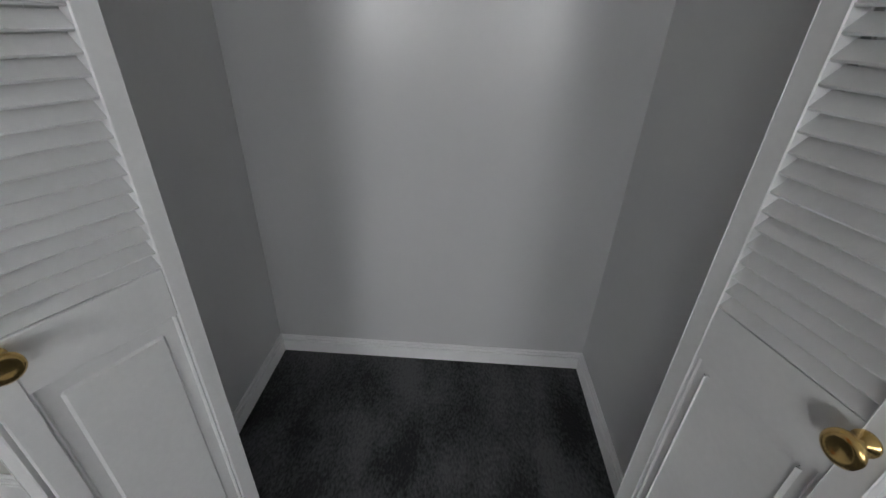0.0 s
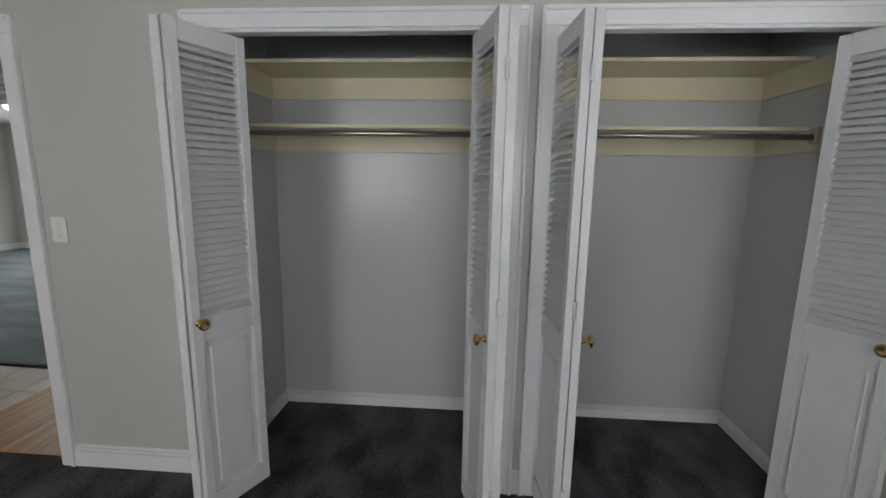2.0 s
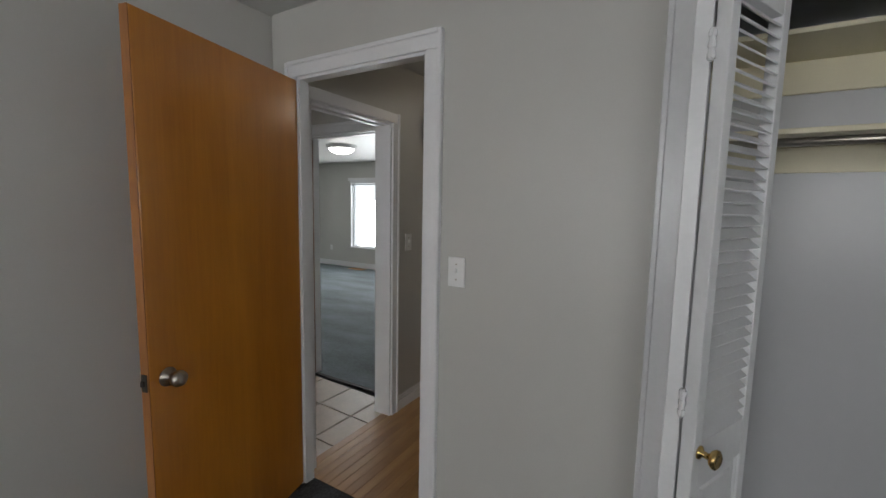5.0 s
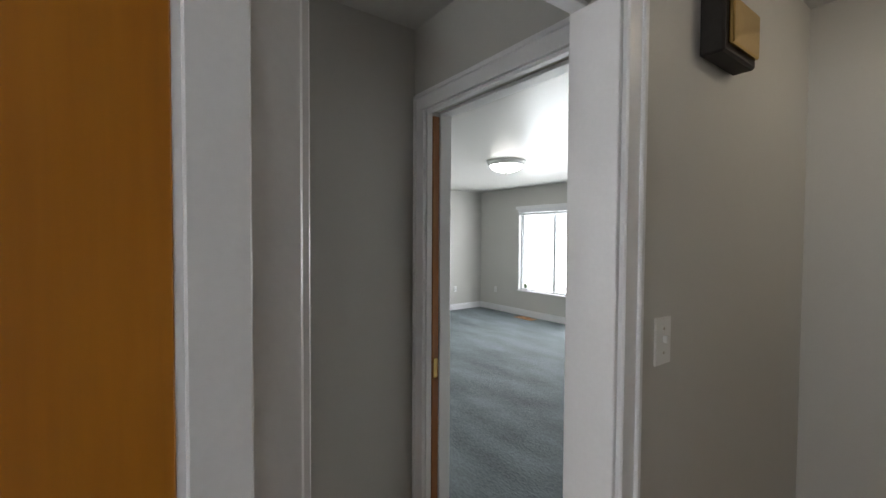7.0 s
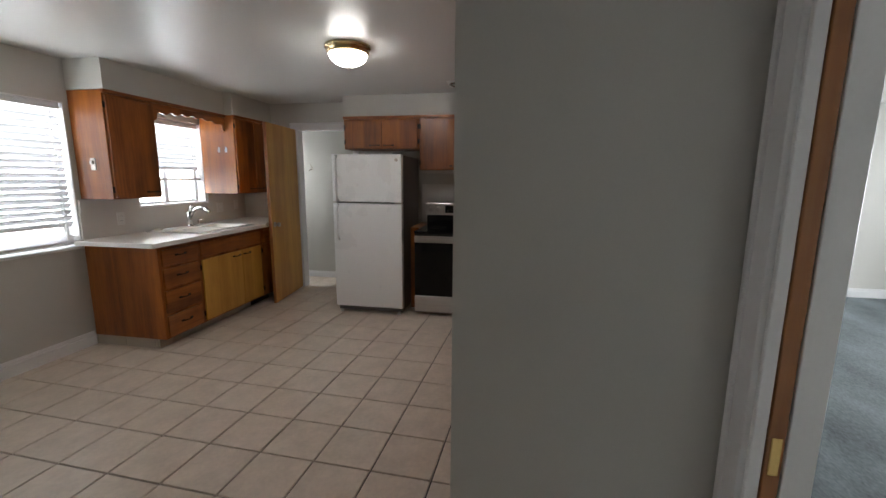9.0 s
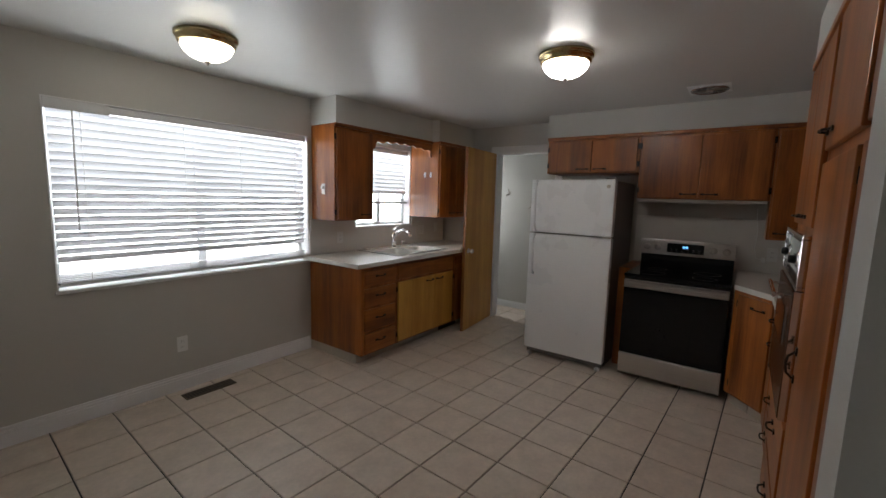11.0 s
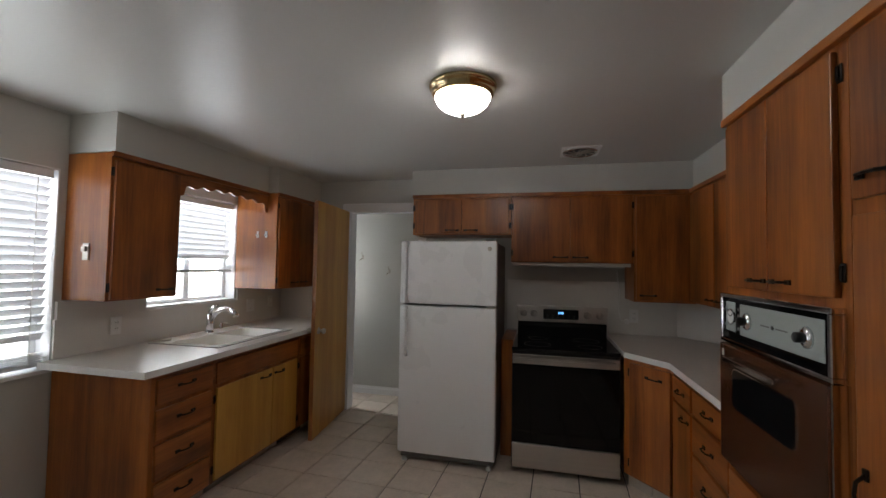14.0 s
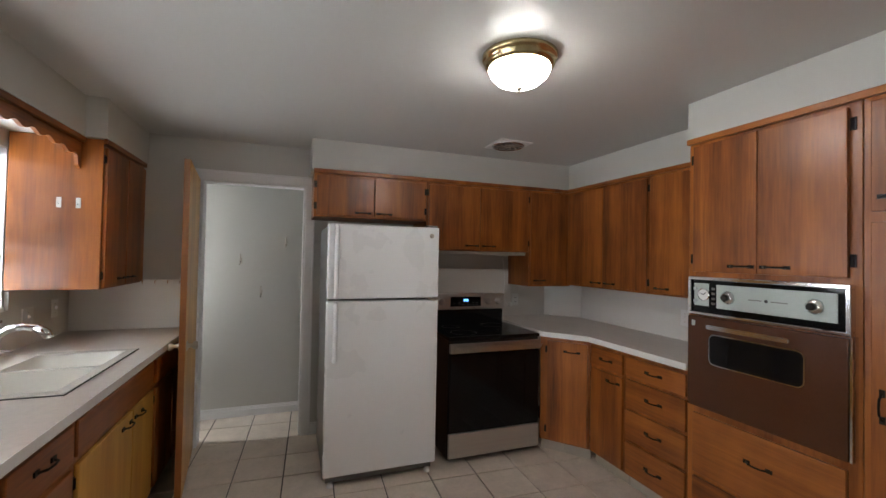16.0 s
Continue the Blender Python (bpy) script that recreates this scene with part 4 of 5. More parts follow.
crown("trim_crown_corner", "+y", YC, -6.795, -6.085, 2.145)
op = thing("bottle_opener", "small steel opener screwed to the cabinet side", "bottle opener", (-4.655, -1.5, 1.56))
part("plate", box(-4.66, -1.525, 1.52, -4.652, -1.475, 1.62), NICKEL, op, bev=0.003)
part("lip", box(-4.652, -1.515, 1.57, -4.635, -1.485, 1.60), NICKEL, op, bev=0.004)
for y in (-1.44, -1.35):
    hk = thing("adhesive_hook", "white plastic adhesive hook on the cabinet side", "hook", (-6.085, y, 1.78), group="adhesive hooks")
    part("pad", box(-6.09, y - 0.012, 1.75, -6.085, y + 0.012, 1.81), PLASTIC, hk, bev=0.002)
    part("prong", tube([(-6.085, y, 1.772), (-6.07, y, 1.765), (-6.065, y, 1.78)], 0.004, n=6), PLASTIC, hk)

# passage door
door = thing("door_passage", "pale birch flush door standing open beside the sink", "door", (-6.79, -0.865, 0.012), rz=6.5)
part("slab", box(0, -0.035, 0, 0.79, 0.0, 2.06), BIRCH, door, bev=0.002, local=True)
part("edge_band", box(0.791, -0.034, 0.0, 0.794, -0.001, 2.06), EDGE, door, local=True)
for s, y in ((1, 0.0), (-1, -0.035)):
    q = Matrix.Translation((0.72, y, 0.92)) @ Matrix.Rotation(-s * math.pi / 2, 4, "X")
    part("door_knob", lathe([(0, 0), (0.03, 0), (0.03, 0.004), (0.013, 0.010), (0.011, 0.03), (0.022, 0.036), (0.026, 0.05), (0.022, 0.060), (0, 0.062)], q), NICKEL, door, "dull nickel knob", smooth=True, local=True)
for y, z in ((-0.63, 1.44), (-0.24, 1.61), (-0.45, 1.14), (-0.97, 1.60)):
    hk = thing("coat_hook", "dull metal double coat hook on the passage wall", "hook", (-7.385, y, z), group="coat hooks")
    part("base", box(-7.39, y - 0.012, z - 0.025, -7.384, y + 0.012, z + 0.025), NICKEL, hk, bev=0.002)
    part("upper_prong", tube([(-7.385, y, z + 0.01), (-7.36, y, z + 0.015), (-7.335, y, z + 0.06)], 0.005, n=7), NICKEL, hk)
    part("lower_prong", tube([(-7.385, y, z - 0.01), (-7.285, y, z - 0.035), (-7.34, y, z - 0.01)], 0.005, n=7), NICKEL, hk)

# refrigerator
fr = thing("refrigerator", "white top freezer refrigerator with grey sides", "refrigerator", (-6.27, 0.40, 0))
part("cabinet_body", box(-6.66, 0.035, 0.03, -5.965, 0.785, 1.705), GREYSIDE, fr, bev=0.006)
for z0, z1 in ((0.075, 1.205), (1.222, 1.715)):
    d = part("door", box(-5.96, 0.03, z0, -5.886, 0.79, z1), ENAMEL, fr, bev=0.012, seg=3)
    za, zb = (0.82, 1.195) if z0 < 1 else (1.232, 1.70)
    part("handle", tube([(-5.89, 0.085, za), (-5.862, 0.085, za + 0.02), (-5.85, 0.085, za + 0.06), (-5.85, 0.085, zb - 0.06), (-5.862, 0.085, zb - 0.02), (-5.89, 0.085, zb)], 0.015, n=10), ENAMEL, d, "white moulded handle", smooth=True)
part("badge", lathe([(0, 0), (0.016, 0), (0.016, 0.003), (0.012, 0.005), (0, 0.005)], Matrix.Translation((-5.886, 0.735, 1.655)) @ Matrix.Rotation(math.pi / 2, 4, "Y")), NICKEL, fr, "round grey badge")
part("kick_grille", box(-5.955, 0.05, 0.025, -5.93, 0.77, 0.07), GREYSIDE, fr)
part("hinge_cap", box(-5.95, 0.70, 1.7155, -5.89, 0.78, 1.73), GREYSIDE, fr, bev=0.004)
part("centre_hinge", box(-5.95, 0.715, 1.2075, -5.88, 0.785, 1.2195), NICKEL, fr)
for y in (0.08, 0.74):
    part("foot", lathe([(0, 0), (0.022, 0), (0.022, 0.012), (0.012, 0.03), (0, 0.03)], Matrix.Translation((-5.925, y, 0))), PLASTIC, fr)

# range
st = thing("range", "stainless and black glass electric range", "range", (-6.25, 1.285, 0))
part("body", box(-6.60, 0.905, 0.03, -5.965, 1.668, 0.895), BLACKM, st, bev=0.004)
part("cooktop", box(-6.575, 0.903, 0.896, -5.945, 1.670, 0.922), BLACK, st, "black ceramic glass cooktop", bev=0.004)
for x, y, r in ((-6.12, 1.09, 0.10), (-6.12, 1.48, 0.085), (-6.40, 1.09, 0.075), (-6.40, 1.48, 0.10)):
    part("burner_ring", lathe([(r - 0.002, 0), (r, 0.0004), (r + 0.002, 0)], Matrix.Translation((x, y, 0.9222)), n=36), GREYSIDE, st)
part("oven_door", box(-5.964, 0.910, 0.225, -5.94, 1.664, 0.80), BLACK, st, "black glass oven door", bev=0.004)
part("door_band", box(-5.964, 0.910, 0.802, -5.938, 1.664, 0.872), STEEL, st, "stainless door band", bev=0.004)
bmk = box(-5.905, 0.925, 0.822, -5.880, 1.650, 0.858)
bmesh.ops.bevel(bmk, geom=bmk.edges[:], offset=0.008, segments=2, affect="EDGES")
for y in (0.95, 1.61):
    box(-5.94, y, 0.828, -5.90, y + 0.025, 0.852, bmk)
part("handle", bmk, STEEL, st, "stainless bar handle")
part("drawer", box(-5.964, 0.910, 0.045, -5.938, 1.664, 0.218), STEEL, st, "stainless storage drawer", bev=0.004)
part("back_riser", box(-6.60, 0.915, 0.922, -6.545, 1.660, 1.045), BLACK, st, bev=0.005)
bg = part("control_panel", box(-6.60, 0.907, 1.045, -6.53, 1.668, 1.185), STEEL, st, "stainless control panel", bev=0.008, seg=2)
part("display", box(-6.531, 1.135, 1.072, -6.5275, 1.43, 1.158), BLACK, bg, bev=0.001)
bmk = bmesh.new()
for k, y in enumerate((1.262, 1.272, 1.286, 1.296)):
    box(-6.5275, y, 1.118, -6.5270, y + 0.006, 1.136, bmk)
part("clock_digits", bmk, BLUE, bg, "glowing blue clock digits")
bmk = bmesh.new()
for k in range(6):
    for j in range(2):
        box(-6.5275, 1.16 + k * 0.045, 1.085 + j * 0.018, -6.5271, 1.178 + k * 0.045, 1.088 + j * 0.018, bmk)
part("button_marks", bmk, GREYSIDE, bg)
for y in (0.965, 1.055, 1.50, 1.60):
    q = Matrix.Translation((-6.53, y, 1.115)) @ Matrix.Rotation(math.pi / 2, 4, "Y")
    k = part("knob", lathe([(0, 0), (0.030, 0), (0.030, 0.004), (0.024, 0.006), (0.022, 0.03), (0.018, 0.034), (0, 0.034)], q, n=24), STEEL, bg, smooth=True)
    part("grip", box(-6.50, y - 0.005, 1.094, -6.488, y + 0.005, 1.136), STEEL, k, bev=0.002)

# west wall cabinets
XU = -6.41
c = cabinet("low orange brown wall cabinet above the refrigerator", "+x", XU, -0.04, 0.855, 1.80, 2.16, 0.385)
front(c, "+x", XU, -0.02, 0.415, 1.812, 2.115, CAB, pull_at=(0.33, 1.84), hinges=-0.03)
front(c, "+x", XU, 0.42, 0.835, 1.812, 2.115, CAB, pull_at=(0.50, 1.84), hinges=0.846)
c = cabinet("wide orange brown wall cabinet above the range", "+x", XU, 0.857, 1.845, 1.565, 2.16, 0.385)
front(c, "+x", XU, 0.875, 1.345, 1.575, 2.115, CAB, pull_at=(1.27, 1.61), hinges=0.866)
front(c, "+x", XU, 1.35, 1.83, 1.575, 2.115, CAB, pull_at=(1.43, 1.61), hinges=1.838)
c = cabinet("tall orange brown wall cabinet in the corner", "+x", XU, 1.847, 2.30, 1.255, 2.16, 0.385)
front(c, "+x", XU, 1.862, 2.285, 1.268, 2.115, CAB, pull_at=(1.95, 1.31), hinges=2.293)
crown("trim_crown_west", "+x", XU, -0.045, 2.30, 2.145)
hood = solid("range_shelf", box(-6.79, 0.87, 1.535, -6.44, 1.83, 1.563), PAINT, "painted filler panel under the cabinet over the range", "panel", bev=0.003)

# north cabinets
YN = 2.27
c = cabinet("orange brown wall cabinets along the long wall", "-y", YN, -5.45, -6.40, 1.268, 2.16, 0.25)
front(c, "-y", YN, -6.385, -5.925, 1.28, 2.115, CAB, pull_at=(-6.0, 1.315), hinges=-6.393)
front(c, "-y", YN, -5.92, -5.465, 1.28, 2.115, CAB, pull_at=(-5.84, 1.315), hinges=-5.458)
c = cabinet("narrow orange brown wall cabinet by the oven tower", "-y", YN, -5.448, -4.845, 1.268, 2.16, 0.25)
front(c, "-y", YN, -5.435, -4.86, 1.28, 2.115, CAB, pull_at=(-5.33, 1.315), hinges=-5.44)
crown("trim_crown_north", "-y", YN, -6.41, -4.845, 2.145)
YO = 1.915
tower = cabinet("tall orange brown oven cabinet with two upper doors", "-y", YO, -4.84, -4.085, 0.09, 2.19, 0.61, "oven_cabinet", "tall cabinets")
front(tower, "-y", YO, -4.805, -4.472, 1.455, 2.145, CAB, pull_at=(-4.545, 1.49), hinges=-4.815)
front(tower, "-y", YO, -4.468, -4.125, 1.455, 2.145, CAB, pull_at=(-4.39, 1.49), hinges=-4.113)
front(tower, "-y", YO, -4.80, -4.13, 0.37, 0.69, CAB_H, "drawer", (-4.46, 0.55))
front(tower, "-y", YO, -4.80, -4.13, 0.11, 0.345, CAB_H, "drawer", (-4.46, 0.24))
pantry = cabinet("tall orange brown pantry cabinet", "-y", YO, -4.083, -3.47, 0.09, 2.19, 0.61, "pantry_cabinet", "tall cabinets")
front(pantry, "-y", YO, -4.055, -3.50, 1.715, 2.145, CAB, pull_at=(-3.97, 1.77), hinges=-3.49)
front(pantry, "-y", YO, -4.055, -3.50, 0.11, 1.675, CAB, pull_at=(-4.02, 0.98), hinges=-3.49, upright=True)
pantry = cabinet("tall orange brown pantry cabinet at the wall end", "-y", YO, -3.468, -2.862, 0.09, 2.19, 0.61, "pantry_cabinet", "tall cabinets")
front(pantry, "-y", YO, -3.44, -2.90, 1.715, 2.145, CAB, pull_at=(-2.99, 1.77), hinges=-3.45)
front(pantry, "-y", YO, -3.44, -2.90, 0.11, 1.675, CAB, pull_at=(-2.95, 0.98), hinges=-3.45, upright=True)
crown("trim_crown_oven", "-y", YO, -4.845, -2.865, 2.175)

# built-in oven
ov = thing("wall_oven", "brown enamel built-in wall oven with chrome trim", "oven", (-4.46, 1.89, 0.74))
bmk = bmesh.new()
for p, q, lo, hi in ((-4.815, -4.105, 1.412, 1.43), (-4.815, -4.105, 1.225, 1.24), (-4.815, -4.797, 1.24, 1.412), (-4.123, -4.105, 1.24, 1.412)):
    facing("-y", YO, p, q, lo, hi, 0.0, 0.04, bmk)
part("chrome_frame", bmk, CHROME, ov, "bright chrome surround", bev=0.003)
pn = part("control_panel", facing("-y", YO, -4.797, -4.123, 1.24, 1.412, 0.0, 0.026), BLACK, ov, "black glass control panel")
part("panel_field", facing("-y", YO, -4.66, -4.15, 1.27, 1.392, 0.026, 0.029), PANEL, pn, "silver green panel", bev=0.002)
part("clock_field", facing("-y", YO, -4.785, -4.70, 1.275, 1.395, 0.026, 0.030), PANEL, pn, bev=0.002)
q = Matrix.Translation((-4.727, YO - 0.030, 1.335)) @ Matrix.Rotation(math.pi / 2, 4, "X")
dl = part("clock_dial", lathe([(0, 0), (0.033, 0), (0.033, 0.006), (0.029, 0.007), (0.029, 0.003), (0, 0.003)], q, n=28), CHROME, pn, smooth=False)
part("clock_face", lathe([(0, 0.0032), (0.029, 0.0032), (0.029, 0.004), (0, 0.004)], q, n=28), PLASTIC, dl)
bmk = tube([q @ Vector((0, 0, 0.005)), q @ Vector((0.014, 0.012, 0.005))], 0.0018, n=5)
tube([q @ Vector((0, 0, 0.005)), q @ Vector((-0.022, 0.008, 0.005))], 0.0014, bmk, 5)
part("clock_hands_bar", bmk, BLACKM, dl)
for z in (1.30, 1.365):
    part("timer_button", tube([(-4.77, YO - 0.03, z), (-4.77, YO - 0.045, z)], 0.008, n=10), CHROME, pn)
for k in range(4):
    part("legend_bar", facing("-y", YO, -4.688, -4.668, 1.285 + k * 0.026, 1.297 + k * 0.026, 0.026, 0.0268), GREYSIDE, pn)
for x in (-4.60, -4.23):
    q = Matrix.Translation((x, YO - 0.029, 1.33)) @ Matrix.Rotation(math.pi / 2, 4, "X")
    kb = part("knob", lathe([(0, 0), (0.034, 0), (0.032, 0.006), (0.024, 0.010), (0.022, 0.012), (0, 0.012)], q, n=28), CHROME, pn, "chrome ringed black knob", smooth=True)
    part("knob_cap", lathe([(0, 0.012), (0.017, 0.012), (0.016, 0.032), (0.012, 0.035), (0, 0.035)], q, n=20), BLACKM, kb, smooth=True)
bmk = bmesh.new()
for x0, x1 in ((-4.50, -4.44), (-4.40, -4.33)):
    facing("-y", YO, x0, x1, 1.328, 1.333, 0.029, 0.0296, bmk)
part("name_bars", bmk, GREYSIDE, pn, "small unreadable name line")
part("name_badge", lathe([(0, 0), (0.008, 0), (0.007, 0.002), (0, 0.002)], Matrix.Translation((-4.42, YO - 0.029, 1.331)) @ Matrix.Rotation(math.pi / 2, 4, "X"), n=14), BLACKM, pn)
dr = part("oven_door", facing("-y", YO, -4.81, -4.11, 0.735, 1.218, 0.0, 0.045), BROWN, ov, "dark brown enamel door", bev=0.006, seg=2)


def rounded(x0, x1, z0, z1, r, y0, y1):
    """A slab with rounded corners, upright in the x and z directions."""
    out = []
    for cx, cz, a0 in ((x1 - r, z1 - r, 0), (x0 + r, z1 - r, 90), (x0 + r, z0 + r, 180), (x1 - r, z0 + r, 270)):
        out += [(cx + r * math.cos(radians(a0 + k * 22.5)), cz + r * math.sin(radians(a0 + k * 22.5))) for k in range(5)]
    bm = prism(out, y0, y1)
    bm.transform(Matrix(((1, 0, 0, 0), (0, 0, 1, 0), (0, 1, 0, 0), (0, 0, 0, 1))))
    bmesh.ops.recalc_face_normals(bm, faces=bm.faces[:])
    return bm


part("window_trim", rounded(-4.685, -4.255, 0.975, 1.135, 0.03, YO - 0.049, YO - 0.045), CHROME, dr, "chrome window trim")
part("window_glass", rounded(-4.680, -4.260, 0.980, 1.130, 0.026, YO - 0.0505, YO - 0.0492), BLACK, dr, "black oven window")
bmk = box(-4.67, YO - 0.094, 1.164, -4.29, YO - 0.080, 1.186)
bmesh.ops.bevel(bmk, geom=bmk.edges[:], offset=0.004, segments=2, affect="EDGES")
for x in (-4.64, -4.32):
    tube([(x, YO - 0.045, 1.175), (x, YO - 0.085, 1.175)], 0.007, bmk, 8)
part("handle", bmk, CHROME, dr, "chrome bar handle")
part("model_mark", facing("-y", YO, -4.785, -4.765, 1.165, 1.195, 0.045, 0.0456), PANEL, dr)
part("side_trim", facing("-y", YO, -4.106, -4.098, 0.735, 1.225, 0.0, 0.042), CHROME, ov)

# north base run, corner and worktop
YB = 1.935
c = cabinet("orange brown base cabinet with one drawer over a door", "-y", YB, -5.665, -5.325, 0.09, 0.895, 0.58, "base_cabinet", "base cabinets")
front(c, "-y", YB, -5.645, -5.335, 0.735, 0.87, CAB_H, "drawer", (-5.49, 0.80))
front(c, "-y", YB, -5.645, -5.335, 0.105, 0.715, CAB, pull_at=(-5.42, 0.665), hinges=-5.652)
c = cabinet("orange brown four drawer base cabinet by the oven", "-y", YB, -5.322, -4.845, 0.09, 0.895, 0.58, "base_cabinet", "base cabinets")
for z0, z1 in ((0.745, 0.87), (0.545, 0.725), (0.335, 0.525), (0.105, 0.315)):
    front(c, "-y", YB, -5.305, -4.86, z0, z1, CAB_H, "drawer", (-5.08, (z0 + z1) / 2))
dx, dy = -5.668 - -5.965, 1.935 - 1.690
ang = math.degrees(math.atan2(dy, dx))
L = math.hypot(dx, dy)
c = thing("base_cabinet", "orange brown diagonal corner base cabinet beside the range", "cabinet", (-5.965, 1.690, 0), rz=ang, group="base cabinets")
part("body", box(0.0, 0.0, 0.09, L, 0.30, 0.895), CAB, c, bev=0.002, local=True)
dd = part("door", box(0.06, -0.019, 0.105, L - 0.02, -0.001, 0.87), CAB, c, bev=0.005, local=True, seg=2)
bmk = tube([(0.20, -0.021, 0.80), (0.21, -0.04, 0.80), (0.25, -0.045, 0.80), (0.29, -0.04, 0.80), (0.30, -0.021, 0.80)], 0.0045, n=6)
box(0.188, -0.025, 0.792, 0.212, -0.019, 0.808, bmk)
box(0.288, -0.025, 0.792, 0.312, -0.019, 0.808, bmk)
part("handle", bmk, IRON, dd, "black iron pull", local=True)
for z in (0.18, 0.80):
    part("hinge", box(0.042, -0.012, z - 0.026, 0.064, -0.002, z + 0.026), IRON, dd, "black iron hinge", local=True, bev=0.002)
toe = thing("trim_toe_kick_north", "cream tile toe kick under the oven side cabinets", "toe kick", (-5.3, 1.98, 0), kind="structure")
for x in np.arange(-5.66, -2.9, 0.336):
    part("tile", box(x, 1.985, 0, min(x + 0.332, -2.865), 2.0, 0.088), WHITE_GROUT, toe, bev=0.002)
toe2 = thing("trim_toe_kick_corner", "cream tile toe kick under the corner cabinet", "toe kick", (-5.965, 1.690, 0), rz=ang, kind="structure")
for k in range(2):
    part("tile", box(k * L / 2 + 0.002, 0.045, 0, (k + 1) * L / 2 - 0.002, 0.06, 0.088), WHITE_GROUT, toe2, bev=0.002, local=True)
OUT = [(-6.78, 1.685), (-5.975, 1.685), (-5.935, 1.688), (-5.655, 1.905), (-4.845, 1.905), (-4.845, 2.51), (-6.50, 2.51), (-6.78, 2.28)]
ct = thing("countertop", "pale speckled laminate worktop turning the corner", "countertop", (-5.8, 2.2, 0.92))
part("slab", prism(OUT, 0.899, 0.935), LAMINATE, ct)
bmk = prism([(-5.975, 1.684), (-5.935, 1.684), (-5.654, 1.901), (-4.845, 1.901), (-4.845, 1.904), (-5.655, 1.9045), (-5.936, 1.6875), (-5.975, 1.6845)], 0.898, 0.936)
part("front_edge", bmk, LAMEDGE, ct, "white laminate edge strip")
cw = cabinet("narrow filler base between refrigerator and range", "+x", -6.2, 0.80, 0.895, 0.0, 0.93, 0.55, "filler_panel", "base cabinets")
solid("wall_corner_chase", prism([(-6.80, 2.53), (-6.80, 2.27), (-6.50, 2.53)], 0.936, 1.268), SPLASH, "white boxed corner behind the worktop", "wall", "structure")
solid("trim_backsplash_west", box(-6.80, 0.80, 0.936, -6.785, 2.27, 1.40), SPLASH, "white backsplash panel behind the range", "backsplash", "structure")
solid("trim_backsplash_north", box(-6.50, 2.51, 0.936, -4.845, 2.53, 1.268), SPLASH, "white backsplash panel under the wall cabinets", "backsplash", "structure")
cord = thing("appliance_cord", "white cable hanging beside the range", "cable", (-6.77, 1.80, 1.1))
part("cable", tube([(-6.775, 1.78, 1.50), (-6.77, 1.785, 1.42), (-6.77, 1.80, 1.30), (-6.77, 1.79, 1.15), (-6.765, 1.81, 1.06), (-6.765, 1.86, 1.05)], 0.004, n=7), PLASTIC, cord, smooth=True)
part("plug", box(-6.785, 1.845, 1.03, -6.75, 1.875, 1.07), PLASTIC, cord, bev=0.004)


# vents
v = thing("ceiling_vent", "round exhaust fan grille with curved dark blades on a square plate", "vent", (-6.0, 1.39, H))
part("plate", box(-6.14, 1.25, H - 0.007, -5.86, 1.53, H), PLASTIC, v, bev=0.003)
part("ring", lathe([(0.112, -0.007), (0.128, -0.007), (0.126, -0.014), (0.118, -0.018), (0.111, -0.012)], Matrix.Translation((-6.0, 1.39, H)), n=36), CHROME, v, "bright metal ring", smooth=True)
part("recess", lathe([(0, -0.008), (0.111, -0.008), (0.111, -0.0095), (0, -0.0095)], Matrix.Translation((-6.0, 1.39, H)), n=32), BLACKM, v)
for k in range(10):
    a = k * math.tau / 10
    path = [(-6.0 + r * math.cos(a + r * 7), 1.39 + r * math.sin(a + r * 7), H - 0.013) for r in (0.025, 0.05, 0.08, 0.113)]
    part("blade", tube(path, 0.0042, n=6), NICKEL, v, smooth=True)
part("hub", lathe([(0, -0.0095), (0.027, -0.0095), (0.025, -0.018), (0, -0.02)], Matrix.Translation((-6.0, 1.39, H)), n=20), NICKEL, v, smooth=True)
v = thing("floor_register", "bronze floor heat register by the window wall", "register", (-3.59, -1.52, 0))
part("frame", box(-3.77, -1.575, -0.004, -3.40, -1.465, 0.006), BRONZE, v, bev=0.002)
for k in range(16):
    part("louver", box(-3.755 + k * 0.022, -1.56, 0.006, -3.743 + k * 0.022, -1.48, 0.008), DARKMETAL, v)
v = thing("floor_register", "wooden floor register in the living room carpet", "register", (-6.3, 7.1, 0))
part("frame", box(-6.5, 7.02, 0.0, -6.1, 7.17, 0.012), OAK, v, bev=0.003)
for k in range(10):
    part("louver", box(-6.48 + k * 0.038, 7.04, 0.012, -6.465 + k * 0.038, 7.15, 0.016), EDGE, v)
v = thing("threshold", "dark metal strip between tile and living room carpet", "threshold", (-2.2, 2.56, 0))
part("strip", box(-2.64, 2.54, -0.002, -1.80, 2.575, 0.006), DARKMETAL, v, bev=0.002)

# tree outside the living room window
tree = thing("tree", "leafy green tree beyond the living room window", "tree", (-8.3, 12.5, -0.4))
part("trunk", tube([(-8.3, 12.5, -0.4), (-8.25, 12.5, 0.6), (-8.3, 12.45, 1.6), (-8.2, 12.5, 2.6)], 0.12, n=9, r2=0.05), EDGE, tree)
rnd = random.Random(4)
for k in range(4):
    a = k * 1.7
    part("limb", tube([(-8.3, 12.47, 1.2 + k * 0.3), (-8.3 + 0.5 * math.cos(a), 12.47 + 0.4 * math.sin(a), 1.7 + k * 0.3), (-8.3 + 1.0 * math.cos(a), 12.47 + 0.7 * math.sin(a), 1.9 + k * 0.35)], 0.04, n=6, r2=0.012), EDGE, tree)
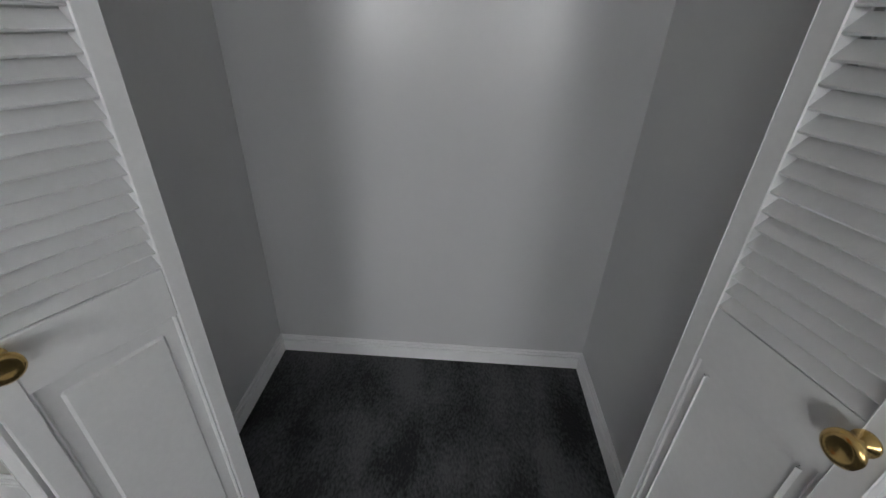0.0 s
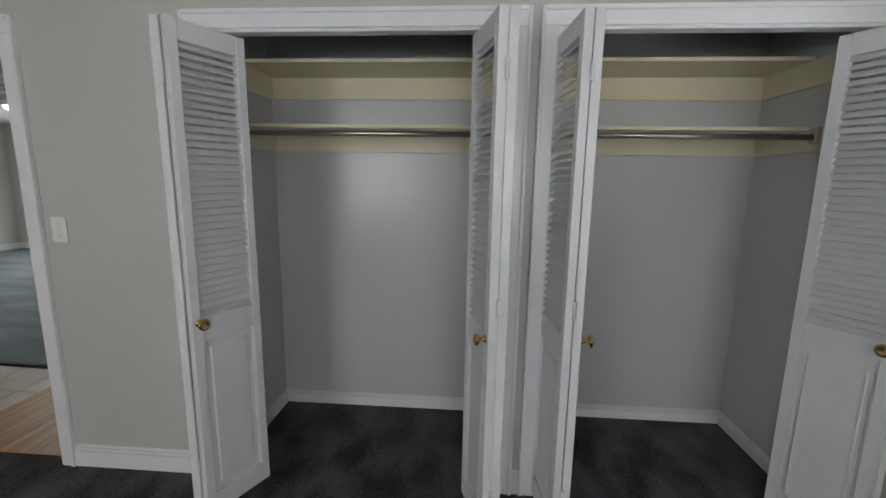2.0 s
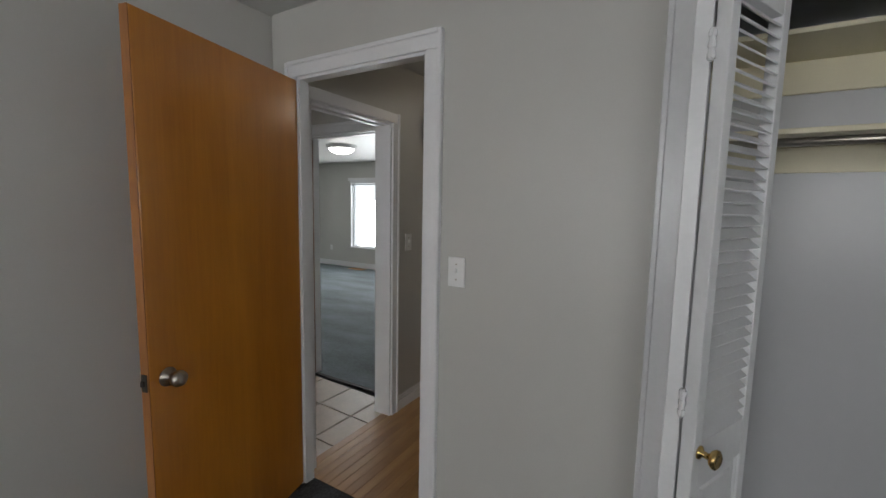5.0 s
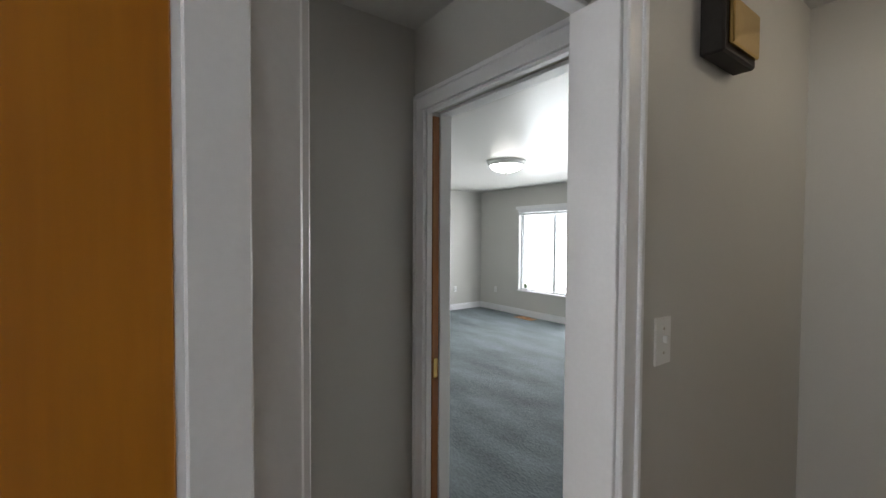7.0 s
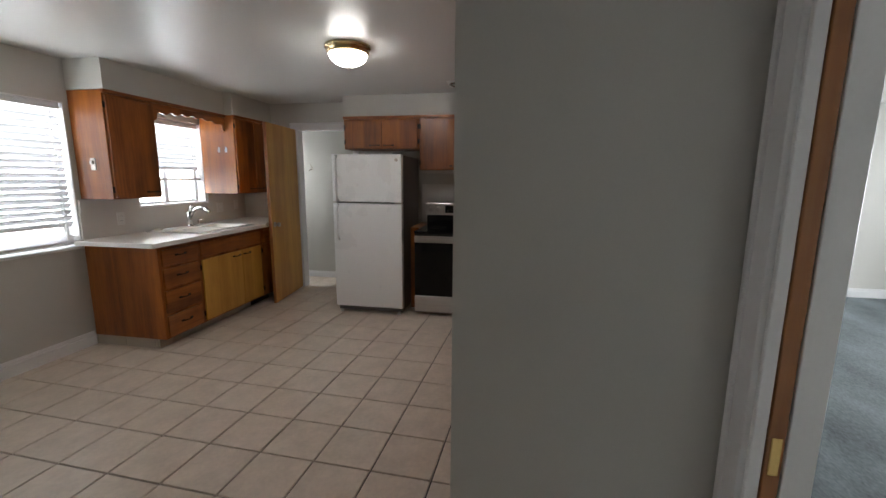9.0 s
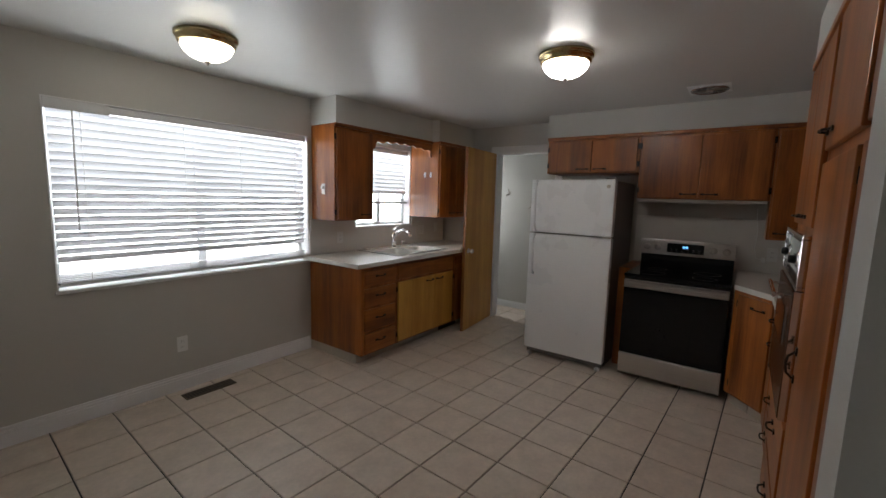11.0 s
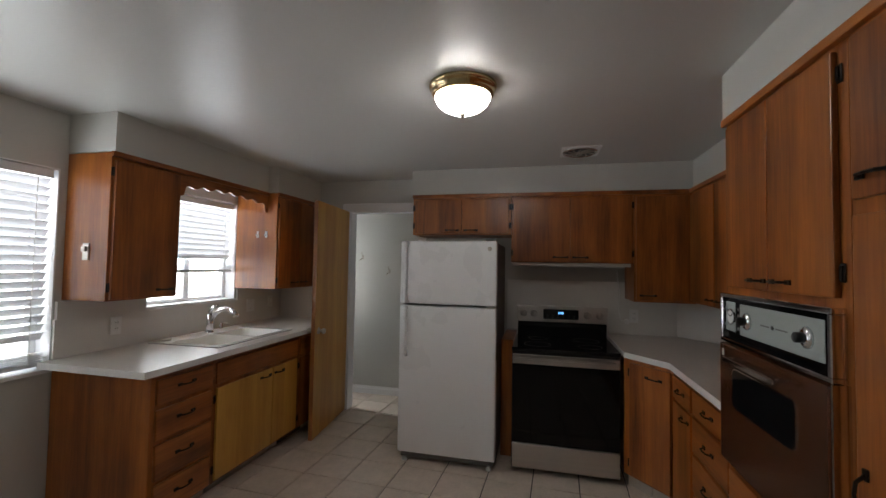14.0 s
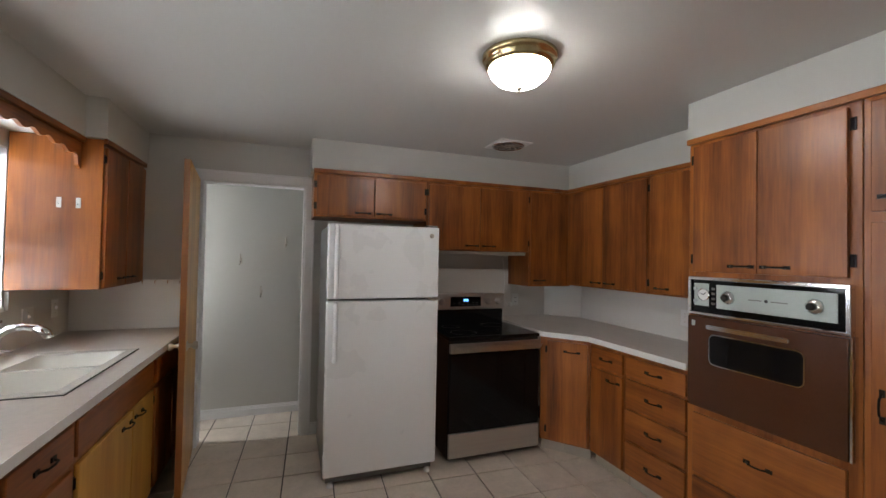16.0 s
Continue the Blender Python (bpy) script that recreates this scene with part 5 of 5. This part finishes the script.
bmk = bmesh.new()
for k in range(1800):
    a, rr, zz = rnd.uniform(0, math.tau), 1.5 * math.sqrt(rnd.random()), rnd.gauss(0, 0.65)
    p = Vector((-7.7 + rr * math.cos(a) * (1 - 0.2 * abs(zz)), 12.5 + 0.8 * rr * math.sin(a), 0.8 + zz))
    m = Matrix.Translation(p) @ Euler((rnd.uniform(0, 6), rnd.uniform(0, 6), rnd.uniform(0, 6))).to_matrix().to_4x4()
    s = rnd.uniform(0.05, 0.1)
    bmk.faces.new([bmk.verts.new(m @ Vector(q)) for q in ((-s, 0, 0), (0, -s * 0.5, 0.01), (s, 0, 0), (0, s * 0.5, 0.01))])
part("crown", bmk, LEAF, tree)

# ---- floor pieces ----
PITCH, TX, TY, SKEW = 0.3205, -3.888, 0.336, radians(-2.5)
bmk = box(-PITCH / 2 + 0.0042, -PITCH / 2 + 0.0042, -0.010, PITCH / 2 - 0.0042, PITCH / 2 - 0.0042, 0.0)
top_edges = [e for e in bmk.edges if all(v.co.z > -0.001 for v in e.verts)]
bmesh.ops.bevel(bmk, geom=top_edges, offset=0.0025, segments=1, affect="EDGES")
tile_mesh = None


def tile_ok(x, y):
    if not (-7.40 < x < -1.62 and -1.88 < y < 2.40) or (y < 1.74 and x > -2.02 and y < 1.50) or (x > -1.90 and y < 1.60):
        return False
    if y < -1.25 and -6.65 < x < -4.85 or y > 2.2 and x < -2.9:
        return False
    return not (x < -6.95 and y > 1.0)


for i in range(-14, 10):
    for j in range(-9, 10):
        u, v = (i + 0.5) * PITCH, (j + 0.5) * PITCH
        x, y = TX + u * math.cos(SKEW) - v * math.sin(SKEW), TY + u * math.sin(SKEW) + v * math.cos(SKEW)
        if not tile_ok(x, y):
            continue
        if tile_mesh is None:
            tl = part("tile", bmk, TILE, floor_kitchen)
            tile_mesh = tl.data
        else:
            tl = new("tile", tile_mesh)
            tl.parent = floor_kitchen
        tl.location, tl.rotation_euler = (x, y, 0), (0, 0, SKEW)
W = 0.057
bmk = box(-W / 2 + 0.0006, -1.04, -0.012, W / 2 - 0.0006, 1.04, 0.0)
bmesh.ops.bevel(bmk, geom=bmk.edges[:], offset=0.001, segments=1, affect="EDGES")
base = part("plank", bmk, OAK, floor_hall)
base.location = (-1.72 + W / 2, 2.62, 0.002)
for k in range(1, 23):
    pl = new("plank", base.data)
    pl.parent, pl.location = floor_hall, (-1.72 + W * (k + 0.5), 2.62, 0.002 - 0.0003 * (k % 3))
